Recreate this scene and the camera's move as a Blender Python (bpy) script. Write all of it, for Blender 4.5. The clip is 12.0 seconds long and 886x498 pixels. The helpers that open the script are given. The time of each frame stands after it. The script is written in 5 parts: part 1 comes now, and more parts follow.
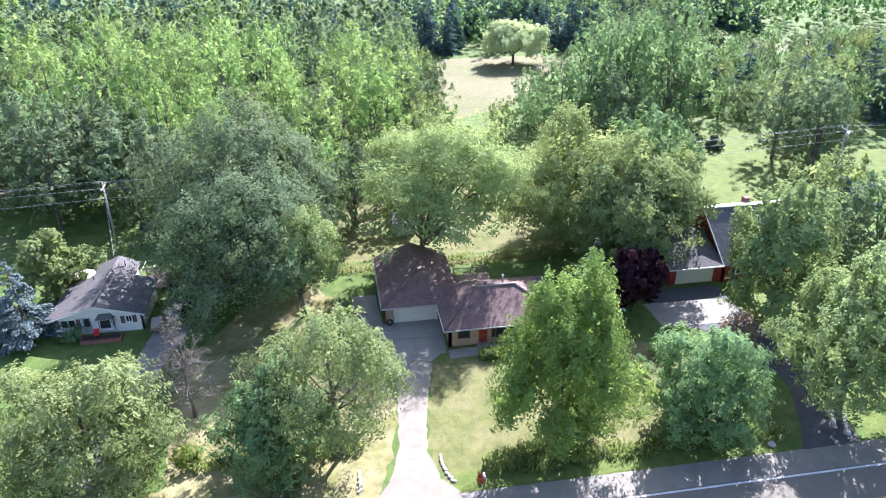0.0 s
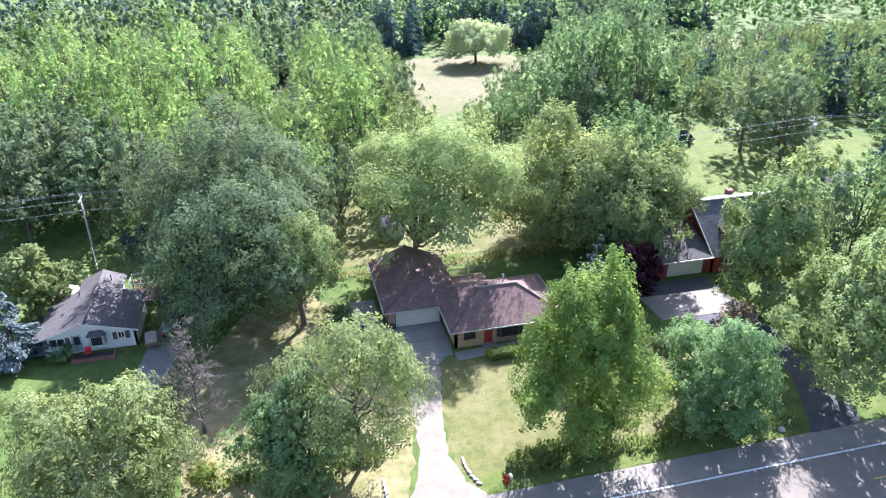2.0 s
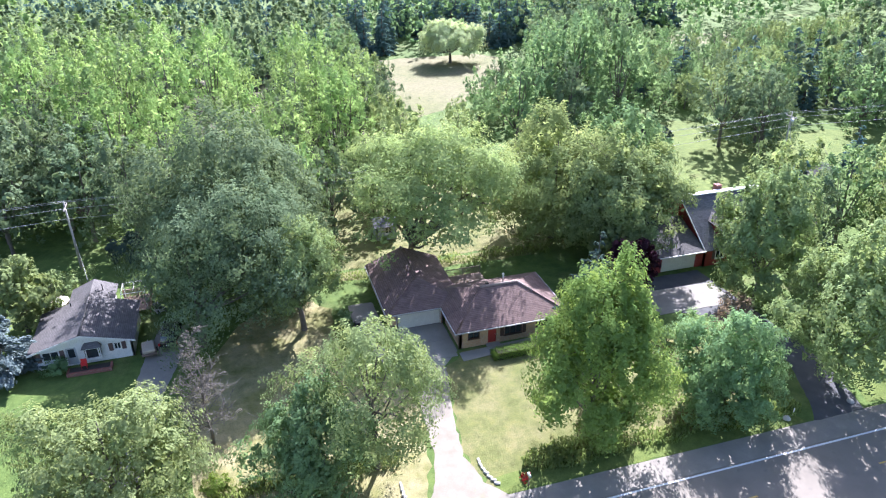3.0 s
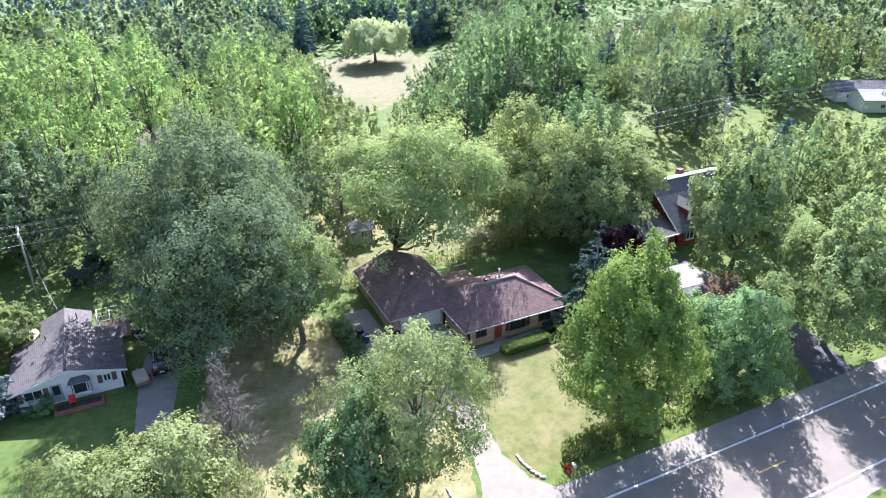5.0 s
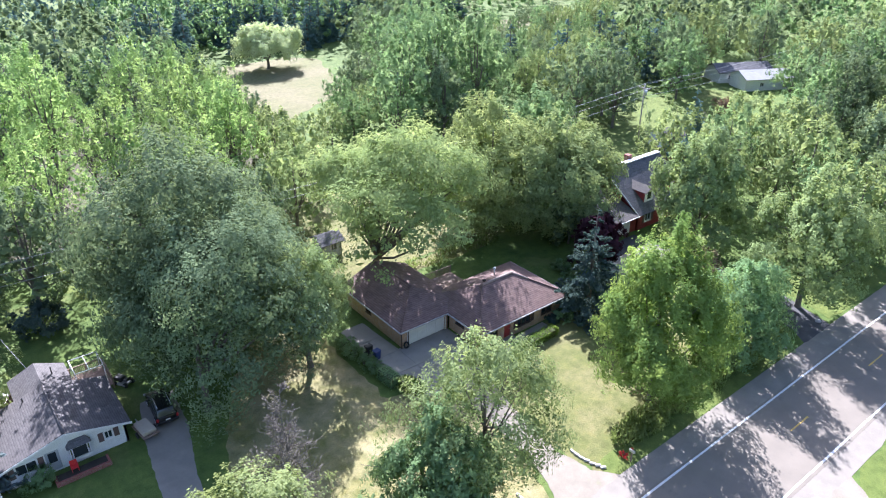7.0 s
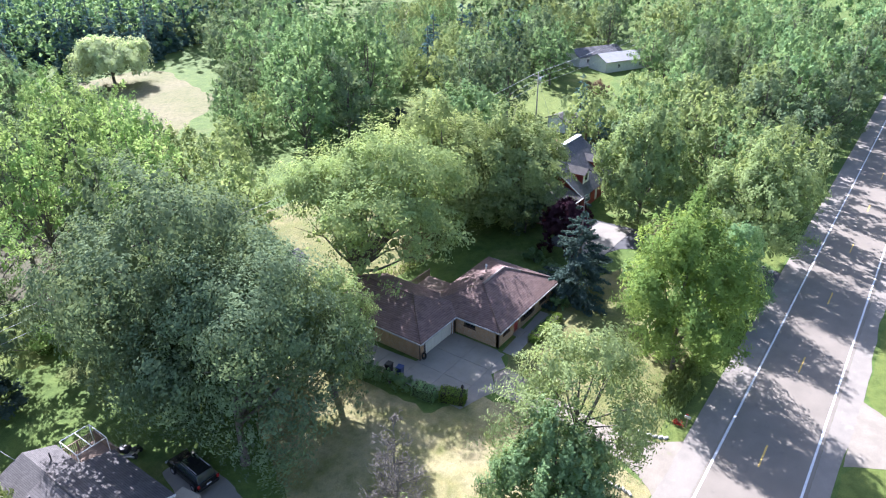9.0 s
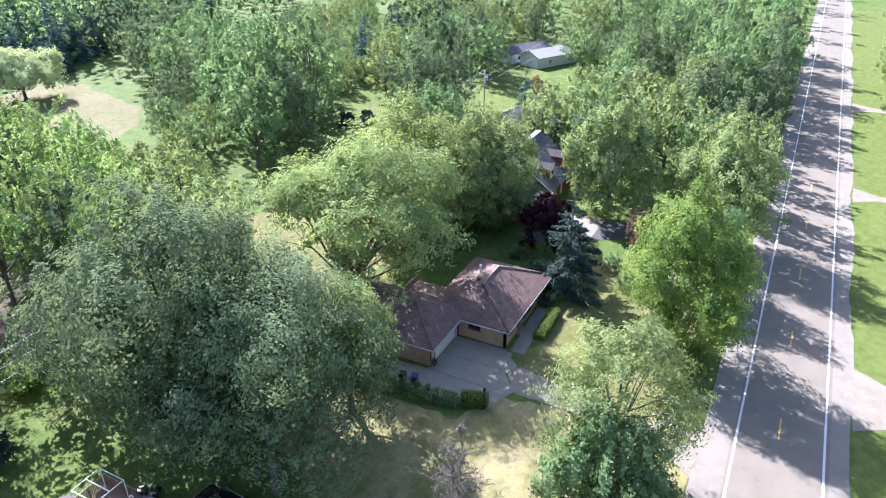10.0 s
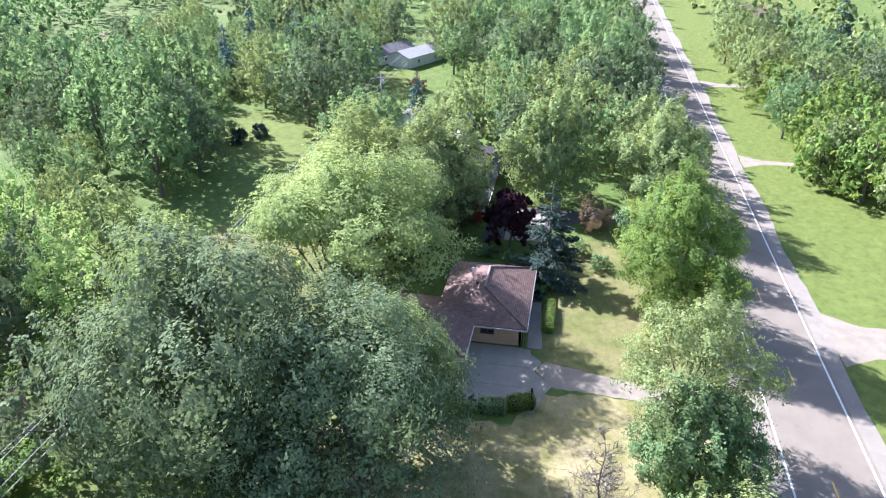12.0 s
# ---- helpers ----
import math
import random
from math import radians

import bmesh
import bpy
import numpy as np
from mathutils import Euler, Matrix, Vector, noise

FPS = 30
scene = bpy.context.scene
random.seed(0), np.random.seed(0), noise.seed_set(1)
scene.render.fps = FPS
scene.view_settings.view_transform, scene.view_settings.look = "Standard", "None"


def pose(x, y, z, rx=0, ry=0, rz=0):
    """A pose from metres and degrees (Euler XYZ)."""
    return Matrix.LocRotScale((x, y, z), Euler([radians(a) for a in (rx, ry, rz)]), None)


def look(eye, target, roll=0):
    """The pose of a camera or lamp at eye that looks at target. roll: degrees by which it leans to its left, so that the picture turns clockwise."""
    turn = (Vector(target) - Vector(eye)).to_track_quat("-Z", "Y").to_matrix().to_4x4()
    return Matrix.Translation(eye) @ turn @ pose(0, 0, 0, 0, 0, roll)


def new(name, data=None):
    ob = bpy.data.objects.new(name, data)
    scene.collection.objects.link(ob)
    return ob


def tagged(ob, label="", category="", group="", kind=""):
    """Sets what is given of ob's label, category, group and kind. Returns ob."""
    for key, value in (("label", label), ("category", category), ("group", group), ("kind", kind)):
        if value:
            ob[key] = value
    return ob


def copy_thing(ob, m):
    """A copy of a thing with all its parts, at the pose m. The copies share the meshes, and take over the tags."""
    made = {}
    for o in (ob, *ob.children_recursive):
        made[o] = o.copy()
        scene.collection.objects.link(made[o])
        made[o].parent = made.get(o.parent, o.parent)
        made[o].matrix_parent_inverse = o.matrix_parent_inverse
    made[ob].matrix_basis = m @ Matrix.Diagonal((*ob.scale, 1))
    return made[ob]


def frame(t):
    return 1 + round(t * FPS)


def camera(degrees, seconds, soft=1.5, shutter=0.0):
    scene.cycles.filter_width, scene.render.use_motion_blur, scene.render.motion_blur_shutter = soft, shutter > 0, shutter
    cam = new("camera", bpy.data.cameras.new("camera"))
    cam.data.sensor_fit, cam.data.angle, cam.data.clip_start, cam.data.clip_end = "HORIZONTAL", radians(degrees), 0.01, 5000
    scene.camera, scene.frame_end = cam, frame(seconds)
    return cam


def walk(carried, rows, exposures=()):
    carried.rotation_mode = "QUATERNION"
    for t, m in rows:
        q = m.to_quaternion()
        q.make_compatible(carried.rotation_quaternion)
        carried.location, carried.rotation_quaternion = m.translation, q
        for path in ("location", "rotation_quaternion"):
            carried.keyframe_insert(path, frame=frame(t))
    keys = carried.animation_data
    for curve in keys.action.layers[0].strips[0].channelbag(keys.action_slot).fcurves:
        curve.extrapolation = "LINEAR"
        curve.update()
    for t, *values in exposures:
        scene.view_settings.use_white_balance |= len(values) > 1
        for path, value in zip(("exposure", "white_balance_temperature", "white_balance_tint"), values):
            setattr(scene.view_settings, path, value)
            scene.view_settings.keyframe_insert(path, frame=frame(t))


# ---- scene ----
cam = camera(64.7, 12.0, soft=1.15)
METRES, EYE, TILT, LEAN, TURN = 80.0, 43.4, -27.5, 0.3, -9.2
ROWS = [
    (0.0, 0.0, 0.0, 0.0, 0.0, 0.0, -0.0),
    (0.5, -0.0146, 0.0011, 0.0006, -0.83, -0.02, 0.44),
    (1.0, -0.0308, 0.0027, 0.0015, -1.82, -0.01, 0.93),
    (1.5, -0.049, 0.0048, 0.0026, -2.92, -0.05, 1.46),
    (2.0, -0.0684, 0.007, 0.0037, -4.07, -0.08, 2.03),
    (2.5, -0.0902, 0.01, 0.0053, -5.37, -0.14, 2.66),
    (3.0, -0.115, 0.0142, 0.0069, -6.86, -0.21, 3.41),
    (5.0, -0.239, 0.048, 0.0196, -14.89, -1.04, 7.34),
    (5.5, -0.2748, 0.0626, 0.0257, -17.28, -1.4, 8.53),
    (6.0, -0.3135, 0.0804, 0.0333, -20.0, -1.82, 9.86),
    (6.5, -0.3535, 0.1013, 0.0434, -23.07, -2.37, 11.31),
    (7.0, -0.3949, 0.1261, 0.0556, -26.19, -3.02, 12.73),
    (9.0, -0.564, 0.2661, 0.1232, -41.77, -7.44, 19.11),
    (9.5, -0.5988, 0.3076, 0.144, -45.92, -8.81, 20.48),
    (10.0, -0.6299, 0.3508, 0.1657, -50.13, -10.36, 21.83),
    (10.5, -0.6582, 0.397, 0.1889, -54.49, -12.0, 23.04),
    (11.0, -0.6823, 0.4436, 0.2131, -58.84, -13.69, 24.1),
    (11.5, -0.7019, 0.4909, 0.237, -63.09, -15.49, 24.98),
    (12.0, -0.718, 0.5403, 0.2614, -67.48, -17.32, 25.79),
]
walk(cam, [(t, pose(0, 0, EYE, TILT, LEAN, TURN) @ pose(METRES * x, METRES * y, METRES * z, 90 + pitch, roll, yaw)) for t, x, y, z, yaw, pitch, roll in ROWS],
     exposures=[(0.0, 1.98, 5520, 24), (12.0, 1.83, 5560, 24)])

# ---- light: late-summer sun from behind the plots, clear sky ----
SUN_EL, SUN_AZ = 37.0, 29.0          # degrees; azimuth from +y towards +x
world = bpy.data.worlds.new("sky")
scene.world = world
world.use_nodes = True
wn = world.node_tree.nodes
sky = wn.new("ShaderNodeTexSky")
sky.sky_type = "NISHITA"
sky.sun_disc = False
sky.sun_elevation = radians(SUN_EL)
sky.sun_rotation = radians(SUN_AZ)
sky.air_density, sky.dust_density = 1.3, 2.0
world.node_tree.links.new(sky.outputs[0], wn["Background"].inputs[0])
wn["Background"].inputs[1].default_value = 0.075
sun_data = bpy.data.lights.new("sun", "SUN")
sun_data.energy, sun_data.angle, sun_data.color = 5.0, radians(0.6), (1.0, 0.96, 0.88)
sun = new("sun", sun_data)
sa, ca = math.sin(radians(SUN_AZ)), math.cos(radians(SUN_AZ))
sun.matrix_world = look((60 * sa, 60 * ca, 60 * math.tan(radians(SUN_EL))), (0, 0, 0))

# ---- materials ----
def mat(name, rough=0.7, metal=0.0):
    m = bpy.data.materials.new(name)
    m.use_nodes = True
    nt = m.node_tree
    b = nt.nodes["Principled BSDF"]
    b.inputs["Roughness"].default_value = rough
    b.inputs["Metallic"].default_value = metal
    return m, nt, b


def node(nt, kind, **sets):
    n = nt.nodes.new(kind)
    for key, value in sets.items():
        n.inputs[key].default_value = value
    return n


def coords(nt):
    return nt.nodes.new("ShaderNodeTexCoord").outputs["Object"]


def noise_of(nt, vec, scale, detail=5.0, rough=0.6):
    n = node(nt, "ShaderNodeTexNoise", Scale=scale, Detail=detail, Roughness=rough)
    nt.links.new(vec, n.inputs["Vector"])
    return n.outputs["Fac"]


def ramp(nt, fac, stops):
    r = nt.nodes.new("ShaderNodeValToRGB")
    els = r.color_ramp.elements
    while len(els) < len(stops):
        els.new(0.5)
    for e, (p, c) in zip(els, stops):
        e.position, e.color = p, (*c, 1)
    nt.links.new(fac, r.inputs[0])
    return r.outputs[0]


def mixed(nt, fac, a, b, blend="MIX"):
    n = nt.nodes.new("ShaderNodeMix")
    n.data_type, n.blend_type = "RGBA", blend
    for value, sock in ((fac, n.inputs[0]), (a, n.inputs[6]), (b, n.inputs[7])):
        if hasattr(value, "is_linked"):
            nt.links.new(value, sock)
        else:
            sock.default_value = value if isinstance(value, float) else (*value, 1)
    return n.outputs[2]


def bump(nt, b, height, strength=0.3, dist=0.02):
    n = node(nt, "ShaderNodeBump", Strength=strength, Distance=dist)
    nt.links.new(height, n.inputs["Height"])
    nt.links.new(n.outputs[0], b.inputs["Normal"])


def surface(name, c1, c2, scale=3.0, fine=40.0, rough=0.75, metal=0.0, bump_by=0.3, spots=None):
    """Two scales of variation between two colours, with fine relief."""
    m, nt, b = mat(name, rough, metal)
    v = coords(nt)
    big = noise_of(nt, v, scale)
    small = noise_of(nt, v, fine, 3.0)
    col = ramp(nt, big, [(0.3, c1), (0.7, c2)])
    dark = tuple(k * 0.72 for k in c1)
    f = ramp(nt, small, [(0.35, (0, 0, 0)), (0.75, (1, 1, 1))])
    n = nt.nodes.new("ShaderNodeMath")
    n.operation = "MULTIPLY"
    n.inputs[1].default_value = 0.45
    nt.links.new(f, n.inputs[0])
    col = mixed(nt, n.outputs[0], col, dark)
    if spots:
        sc, colour, lo, hi = spots
        s = noise_of(nt, v, sc, 4.0)
        col = mixed(nt, ramp(nt, s, [(lo, (0, 0, 0)), (hi, (1, 1, 1))]), col, colour)
    nt.links.new(col, b.inputs["Base Color"])
    bump(nt, b, small, bump_by)
    return m


def courses(name, c1, c2, step, rough=0.85, strength=0.5, stain=(0.03, 0.025, 0.025)):
    """Roofing in level courses: lap lines by height, tabs varied by cell."""
    m, nt, b = mat(name, rough)
    v = coords(nt)
    sep = nt.nodes.new("ShaderNodeSeparateXYZ")
    nt.links.new(v, sep.inputs[0])
    k = nt.nodes.new("ShaderNodeMath")
    k.operation = "DIVIDE"
    k.inputs[1].default_value = step
    nt.links.new(sep.outputs[2], k.inputs[0])
    fr = nt.nodes.new("ShaderNodeMath")
    fr.operation = "FRACT"
    nt.links.new(k.outputs[0], fr.inputs[0])
    fl = nt.nodes.new("ShaderNodeMath")
    fl.operation = "FLOOR"
    nt.links.new(k.outputs[0], fl.inputs[0])
    xy = nt.nodes.new("ShaderNodeMath")
    nt.links.new(sep.outputs[0], xy.inputs[0])
    nt.links.new(sep.outputs[1], xy.inputs[1])
    cell = nt.nodes.new("ShaderNodeCombineXYZ")
    nt.links.new(xy.outputs[0], cell.inputs[0])
    nt.links.new(fl.outputs[0], cell.inputs[1])
    tabs = node(nt, "ShaderNodeTexWhiteNoise")
    sn = nt.nodes.new("ShaderNodeVectorMath")
    sn.operation = "SNAP"
    sn.inputs[1].default_value = (0.33, 1, 1)
    nt.links.new(cell.outputs[0], sn.inputs[0])
    nt.links.new(sn.outputs[0], tabs.inputs["Vector"])
    col = mixed(nt, tabs.outputs["Value"], c1, c2)
    blot = noise_of(nt, v, 0.9, 6.0)
    col = mixed(nt, ramp(nt, blot, [(0.5, (0, 0, 0)), (0.8, (0.55, 0.55, 0.55))]), col, stain)
    lap = ramp(nt, fr.outputs[0], [(0.0, (0.42, 0.42, 0.42)), (0.3, (1, 1, 1))])
    col = mixed(nt, 1.0, col, lap, "MULTIPLY")
    nt.links.new(col, b.inputs["Base Color"])
    bump(nt, b, fr.outputs[0], strength, 0.03)
    return m


def brickwork(name, c1, c2, mortar):
    m, nt, b = mat(name, 0.85)
    v = coords(nt)
    sep = nt.nodes.new("ShaderNodeSeparateXYZ")
    nt.links.new(v, sep.inputs[0])
    xy = nt.nodes.new("ShaderNodeMath")
    nt.links.new(sep.outputs[0], xy.inputs[0])
    nt.links.new(sep.outputs[1], xy.inputs[1])
    cell = nt.nodes.new("ShaderNodeCombineXYZ")
    nt.links.new(xy.outputs[0], cell.inputs[0])
    nt.links.new(sep.outputs[2], cell.inputs[1])
    t = node(nt, "ShaderNodeTexBrick", **{"Scale": 1.0, "Mortar Size": 0.008, "Brick Width": 0.21, "Row Height": 0.075})
    t.inputs["Color1"].default_value, t.inputs["Color2"].default_value, t.inputs["Mortar"].default_value = (*c1, 1), (*c2, 1), (*mortar, 1)
    nt.links.new(cell.outputs[0], t.inputs["Vector"])
    blot = noise_of(nt, v, 1.2, 5.0)
    col = mixed(nt, ramp(nt, blot, [(0.4, (0, 0, 0)), (0.8, (0.5, 0.5, 0.5))]), t.outputs[0], tuple(k * 0.6 for k in c1))
    nt.links.new(col, b.inputs["Base Color"])
    bump(nt, b, t.outputs[1], -0.4, 0.01)
    return m


def siding(name, colour, step=0.11):
    m, nt, b = mat(name, 0.55)
    v = coords(nt)
    sep = nt.nodes.new("ShaderNodeSeparateXYZ")
    nt.links.new(v, sep.inputs[0])
    k = nt.nodes.new("ShaderNodeMath")
    k.operation = "DIVIDE"
    k.inputs[1].default_value = step
    nt.links.new(sep.outputs[2], k.inputs[0])
    fr = nt.nodes.new("ShaderNodeMath")
    fr.operation = "FRACT"
    nt.links.new(k.outputs[0], fr.inputs[0])
    dirt = noise_of(nt, v, 1.3, 6.0)
    col = mixed(nt, ramp(nt, dirt, [(0.45, (0, 0, 0)), (0.85, (0.4, 0.4, 0.4))]), colour, tuple(k2 * 0.62 for k2 in colour))
    lap = ramp(nt, fr.outputs[0], [(0.0, (0.6, 0.6, 0.6)), (0.14, (1, 1, 1))])
    nt.links.new(mixed(nt, 1.0, col, lap, "MULTIPLY"), b.inputs["Base Color"])
    bump(nt, b, fr.outputs[0], 0.5, 0.02)
    return m


def foliage(name, dark, light, through_col, amount=0.42, gloss=0.06):
    """Leaves: each leaf its own tone, each tree its own shift, light passing through the blade."""
    m = bpy.data.materials.new(name)
    m.use_nodes = True
    nt = m.node_tree
    b = nt.nodes["Principled BSDF"]
    out = nt.nodes["Material Output"]
    geo = nt.nodes.new("ShaderNodeNewGeometry")
    info = nt.nodes.new("ShaderNodeObjectInfo")
    big = noise_of(nt, coords(nt), 0.75, 4.0)
    tone = nt.nodes.new("ShaderNodeMath")
    tone.operation = "MULTIPLY_ADD"
    tone.inputs[1].default_value = 0.4
    nt.links.new(geo.outputs["Random Per Island"], tone.inputs[0])
    half = nt.nodes.new("ShaderNodeMath")
    half.operation = "MULTIPLY"
    half.inputs[1].default_value = 0.65
    nt.links.new(big, half.inputs[0])
    nt.links.new(half.outputs[0], tone.inputs[2])
    col = ramp(nt, tone.outputs[0], [(0.1, dark), (0.8, light)])
    hs = nt.nodes.new("ShaderNodeHueSaturation")
    shift = nt.nodes.new("ShaderNodeMapRange")
    shift.inputs["To Min"].default_value, shift.inputs["To Max"].default_value = 0.492, 0.508
    nt.links.new(info.outputs["Random"], shift.inputs["Value"])
    nt.links.new(shift.outputs[0], hs.inputs["Hue"])
    val = nt.nodes.new("ShaderNodeMapRange")
    val.inputs["To Min"].default_value, val.inputs["To Max"].default_value = 0.88, 1.14
    nt.links.new(info.outputs["Random"], val.inputs["Value"])
    nt.links.new(val.outputs[0], hs.inputs["Value"])
    nt.links.new(col, hs.inputs["Color"])
    nt.links.new(hs.outputs[0], b.inputs["Base Color"])
    b.inputs["Roughness"].default_value = 0.65
    b.inputs["Specular IOR Level"].default_value = 0.0
    tr = nt.nodes.new("ShaderNodeBsdfTranslucent")
    nt.links.new(mixed(nt, 0.5, hs.outputs[0], through_col), tr.inputs["Color"])
    mx = nt.nodes.new("ShaderNodeMixShader")
    mx.inputs[0].default_value = amount
    nt.links.new(b.outputs[0], mx.inputs[1])
    nt.links.new(tr.outputs[0], mx.inputs[2])
    nt.links.new(mx.outputs[0], out.inputs["Surface"])
    return m


def lawn(name, green, lush, dry, dry_lo, dry_hi, scale=0.12):
    m, nt, b = mat(name, 0.9)
    b.inputs["Specular IOR Level"].default_value = 0.15
    v = coords(nt)
    col = ramp(nt, noise_of(nt, v, 0.45, 6.0), [(0.3, green), (0.7, lush)])
    col = mixed(nt, ramp(nt, noise_of(nt, v, scale, 7.0, 0.65), [(dry_lo, (0, 0, 0)), (dry_hi, (1, 1, 1))]), col, dry)
    mid = noise_of(nt, v, 1.1, 6.0, 0.65)
    col = mixed(nt, 1.0, col, ramp(nt, mid, [(0.3, (0.7, 0.74, 0.7)), (0.52, (1.0, 1.0, 1.0)), (0.72, (1.2, 1.12, 1.05))]), "MULTIPLY")
    fine = noise_of(nt, v, 9.0, 6.0, 0.7)
    col = mixed(nt, 1.0, col, ramp(nt, fine, [(0.3, (0.66, 0.66, 0.62)), (0.62, (1.0, 1.0, 1.0))]), "MULTIPLY")
    nt.links.new(col, b.inputs["Base Color"])
    bump(nt, b, fine, 0.6, 0.12)
    return m


def plain(name, colour, rough=0.5, metal=0.0):
    return surface(name, colour, tuple(min(1.0, k * 1.15) for k in colour), 2.0, 30.0, rough, metal, 0.08)


def glass_mat():
    m, nt, b = mat("window_glass", 0.05)
    b.inputs["Base Color"].default_value = (0.03, 0.04, 0.045, 1)
    b.inputs["Specular IOR Level"].default_value = 0.8
    return m


ASPHALT = surface("aged_asphalt", (0.182, 0.158, 0.124), (0.23, 0.2, 0.158), 0.35, 30.0, 0.85, 0, 0.3, (0.9, (0.135, 0.122, 0.104), 0.6, 0.8))
SHOULDER = surface("worn_shoulder", (0.211, 0.189, 0.156), (0.279, 0.25, 0.207), 0.5, 25.0, 0.9, 0, 0.4, (0.6, (0.297, 0.275, 0.227), 0.58, 0.75))
GRAVEL = surface("pale_gravel", (0.211, 0.184, 0.143), (0.296, 0.26, 0.204), 0.7, 18.0, 0.95, 0, 0.8, (0.5, (0.215, 0.212, 0.121), 0.62, 0.8))
CONCRETE = surface("pale_concrete", (0.237, 0.217, 0.178), (0.314, 0.286, 0.235), 0.6, 22.0, 0.85, 0, 0.3, (1.1, (0.18, 0.168, 0.146), 0.6, 0.8))
OLD_DRIVE = surface("grey_drive", (0.215, 0.197, 0.167), (0.285, 0.261, 0.221), 0.6, 22.0, 0.9, 0, 0.3)
TARMAC = surface("dark_tarmac", (0.06, 0.06, 0.065), (0.1, 0.1, 0.1), 0.6, 26.0, 0.9, 0, 0.3)
LINE_WHITE = surface("white_line_paint", (0.68, 0.68, 0.66), (0.78, 0.78, 0.76), 2.0, 20.0, 0.7, 0, 0.2, (5.0, (0.3, 0.29, 0.29), 0.62, 0.7))
LINE_YELLOW = surface("yellow_line_paint", (0.62, 0.4, 0.08), (0.7, 0.48, 0.12), 2.0, 20.0, 0.7, 0, 0.2, (5.0, (0.3, 0.27, 0.2), 0.62, 0.7))
GROUND = lawn("rough_grass", (0.085, 0.14, 0.035), (0.14, 0.2, 0.05), (0.22, 0.215, 0.09), 0.54, 0.8, 0.09)
LAWN_FRONT = lawn("mown_front_lawn", (0.137, 0.155, 0.0481), (0.185, 0.191, 0.0666), (0.265, 0.234, 0.117), 0.42, 0.75, 0.22)
LAWN_SIDE = lawn("thin_side_lawn", (0.172, 0.181, 0.0602), (0.258, 0.241, 0.0946), (0.378, 0.327, 0.181), 0.38, 0.64, 0.25)
LAWN_LUSH = lawn("lush_verge", (0.119, 0.162, 0.0382), (0.162, 0.204, 0.0527), (0.289, 0.281, 0.102), 0.6, 0.85, 0.1)
MEADOW = lawn("dry_meadow", (0.153, 0.166, 0.068), (0.191, 0.187, 0.085), (0.225, 0.2, 0.115), 0.35, 0.65, 0.05)
LITTER = surface("leaf_litter", (0.06, 0.055, 0.03), (0.1, 0.09, 0.045), 0.8, 14.0, 0.95, 0, 0.8)
MULCH = surface("dark_mulch", (0.035, 0.028, 0.02), (0.06, 0.05, 0.035), 1.5, 18.0, 0.95, 0, 0.8)
STONE = surface("edging_stone", (0.4, 0.38, 0.35), (0.55, 0.52, 0.48), 3.0, 30.0, 0.85)
BARK = surface("grey_bark", (0.1, 0.085, 0.07), (0.19, 0.165, 0.14), 2.0, 25.0, 0.95, 0, 0.8)
DEADWOOD = surface("bleached_deadwood", (0.13, 0.114, 0.0975), (0.195, 0.172, 0.153), 2.0, 25.0, 0.95, 0, 0.6)
SHINGLE_BROWN = courses("brown_shingles", (0.161, 0.0989, 0.0841), (0.227, 0.146, 0.125), 0.09)
SHINGLE_GREY = courses("grey_shingles", (0.0938, 0.0863, 0.084), (0.131, 0.12, 0.116), 0.05)
SHINGLE_CHAR = courses("charcoal_shingles", (0.1, 0.1, 0.11), (0.16, 0.155, 0.165), 0.06)
# lighter than the shingles: sun on the ridge put into the colour
RIDGECAP_SUN = surface("sunlit_ridge_cap", (0.33, 0.25, 0.22), (0.42, 0.33, 0.29), 3.0, 30.0, 0.85)
BRICK_TAN = brickwork("tan_brick", (0.42, 0.25, 0.14), (0.5, 0.31, 0.18), (0.45, 0.4, 0.33))
BRICK_RED = brickwork("red_brick", (0.2, 0.065, 0.05), (0.27, 0.09, 0.07), (0.3, 0.25, 0.22))
VINYL_WHITE = siding("white_vinyl_siding", (0.78, 0.78, 0.77))
SIDING_RED = siding("barn_red_siding", (0.3, 0.045, 0.045))
SIDING_GREY = siding("grey_siding", (0.42, 0.44, 0.47))
GUTTER = plain("dull_white_gutter", (0.42, 0.4, 0.38), 0.5)
WHITE = plain("white_trim_paint", (0.74, 0.73, 0.71), 0.5)
CREAM = plain("cream_door_paint", (0.66, 0.64, 0.58), 0.5)
DARK_TRIM = plain("dark_brown_trim", (0.06, 0.035, 0.028), 0.55)
SHUTTER = plain("brown_shutter_paint", (0.13, 0.085, 0.08), 0.6)
RED_DOOR = plain("red_door_paint", (0.34, 0.045, 0.035), 0.45)
RED_PLASTIC = plain("red_plastic", (0.6, 0.04, 0.04), 0.4)
BLUE_PLASTIC = plain("dark_blue_plastic", (0.02, 0.04, 0.13), 0.45)
BLACK_PLASTIC = plain("black_plastic", (0.015, 0.015, 0.017), 0.45)
RUBBER = plain("tyre_rubber", (0.02, 0.02, 0.02), 0.85)
STEEL = plain("galvanised_steel", (0.55, 0.56, 0.58), 0.4, 0.8)
GLASS = glass_mat()
DECK = surface("weathered_deck_boards", (0.2, 0.14, 0.1), (0.3, 0.22, 0.17), 2.0, 30.0, 0.85)
POLE = surface("weathered_pole_timber", (0.35, 0.31, 0.27), (0.5, 0.45, 0.4), 2.0, 25.0, 0.9)
CABLE = plain("weathered_aluminium_cable", (0.34, 0.34, 0.35), 0.5)
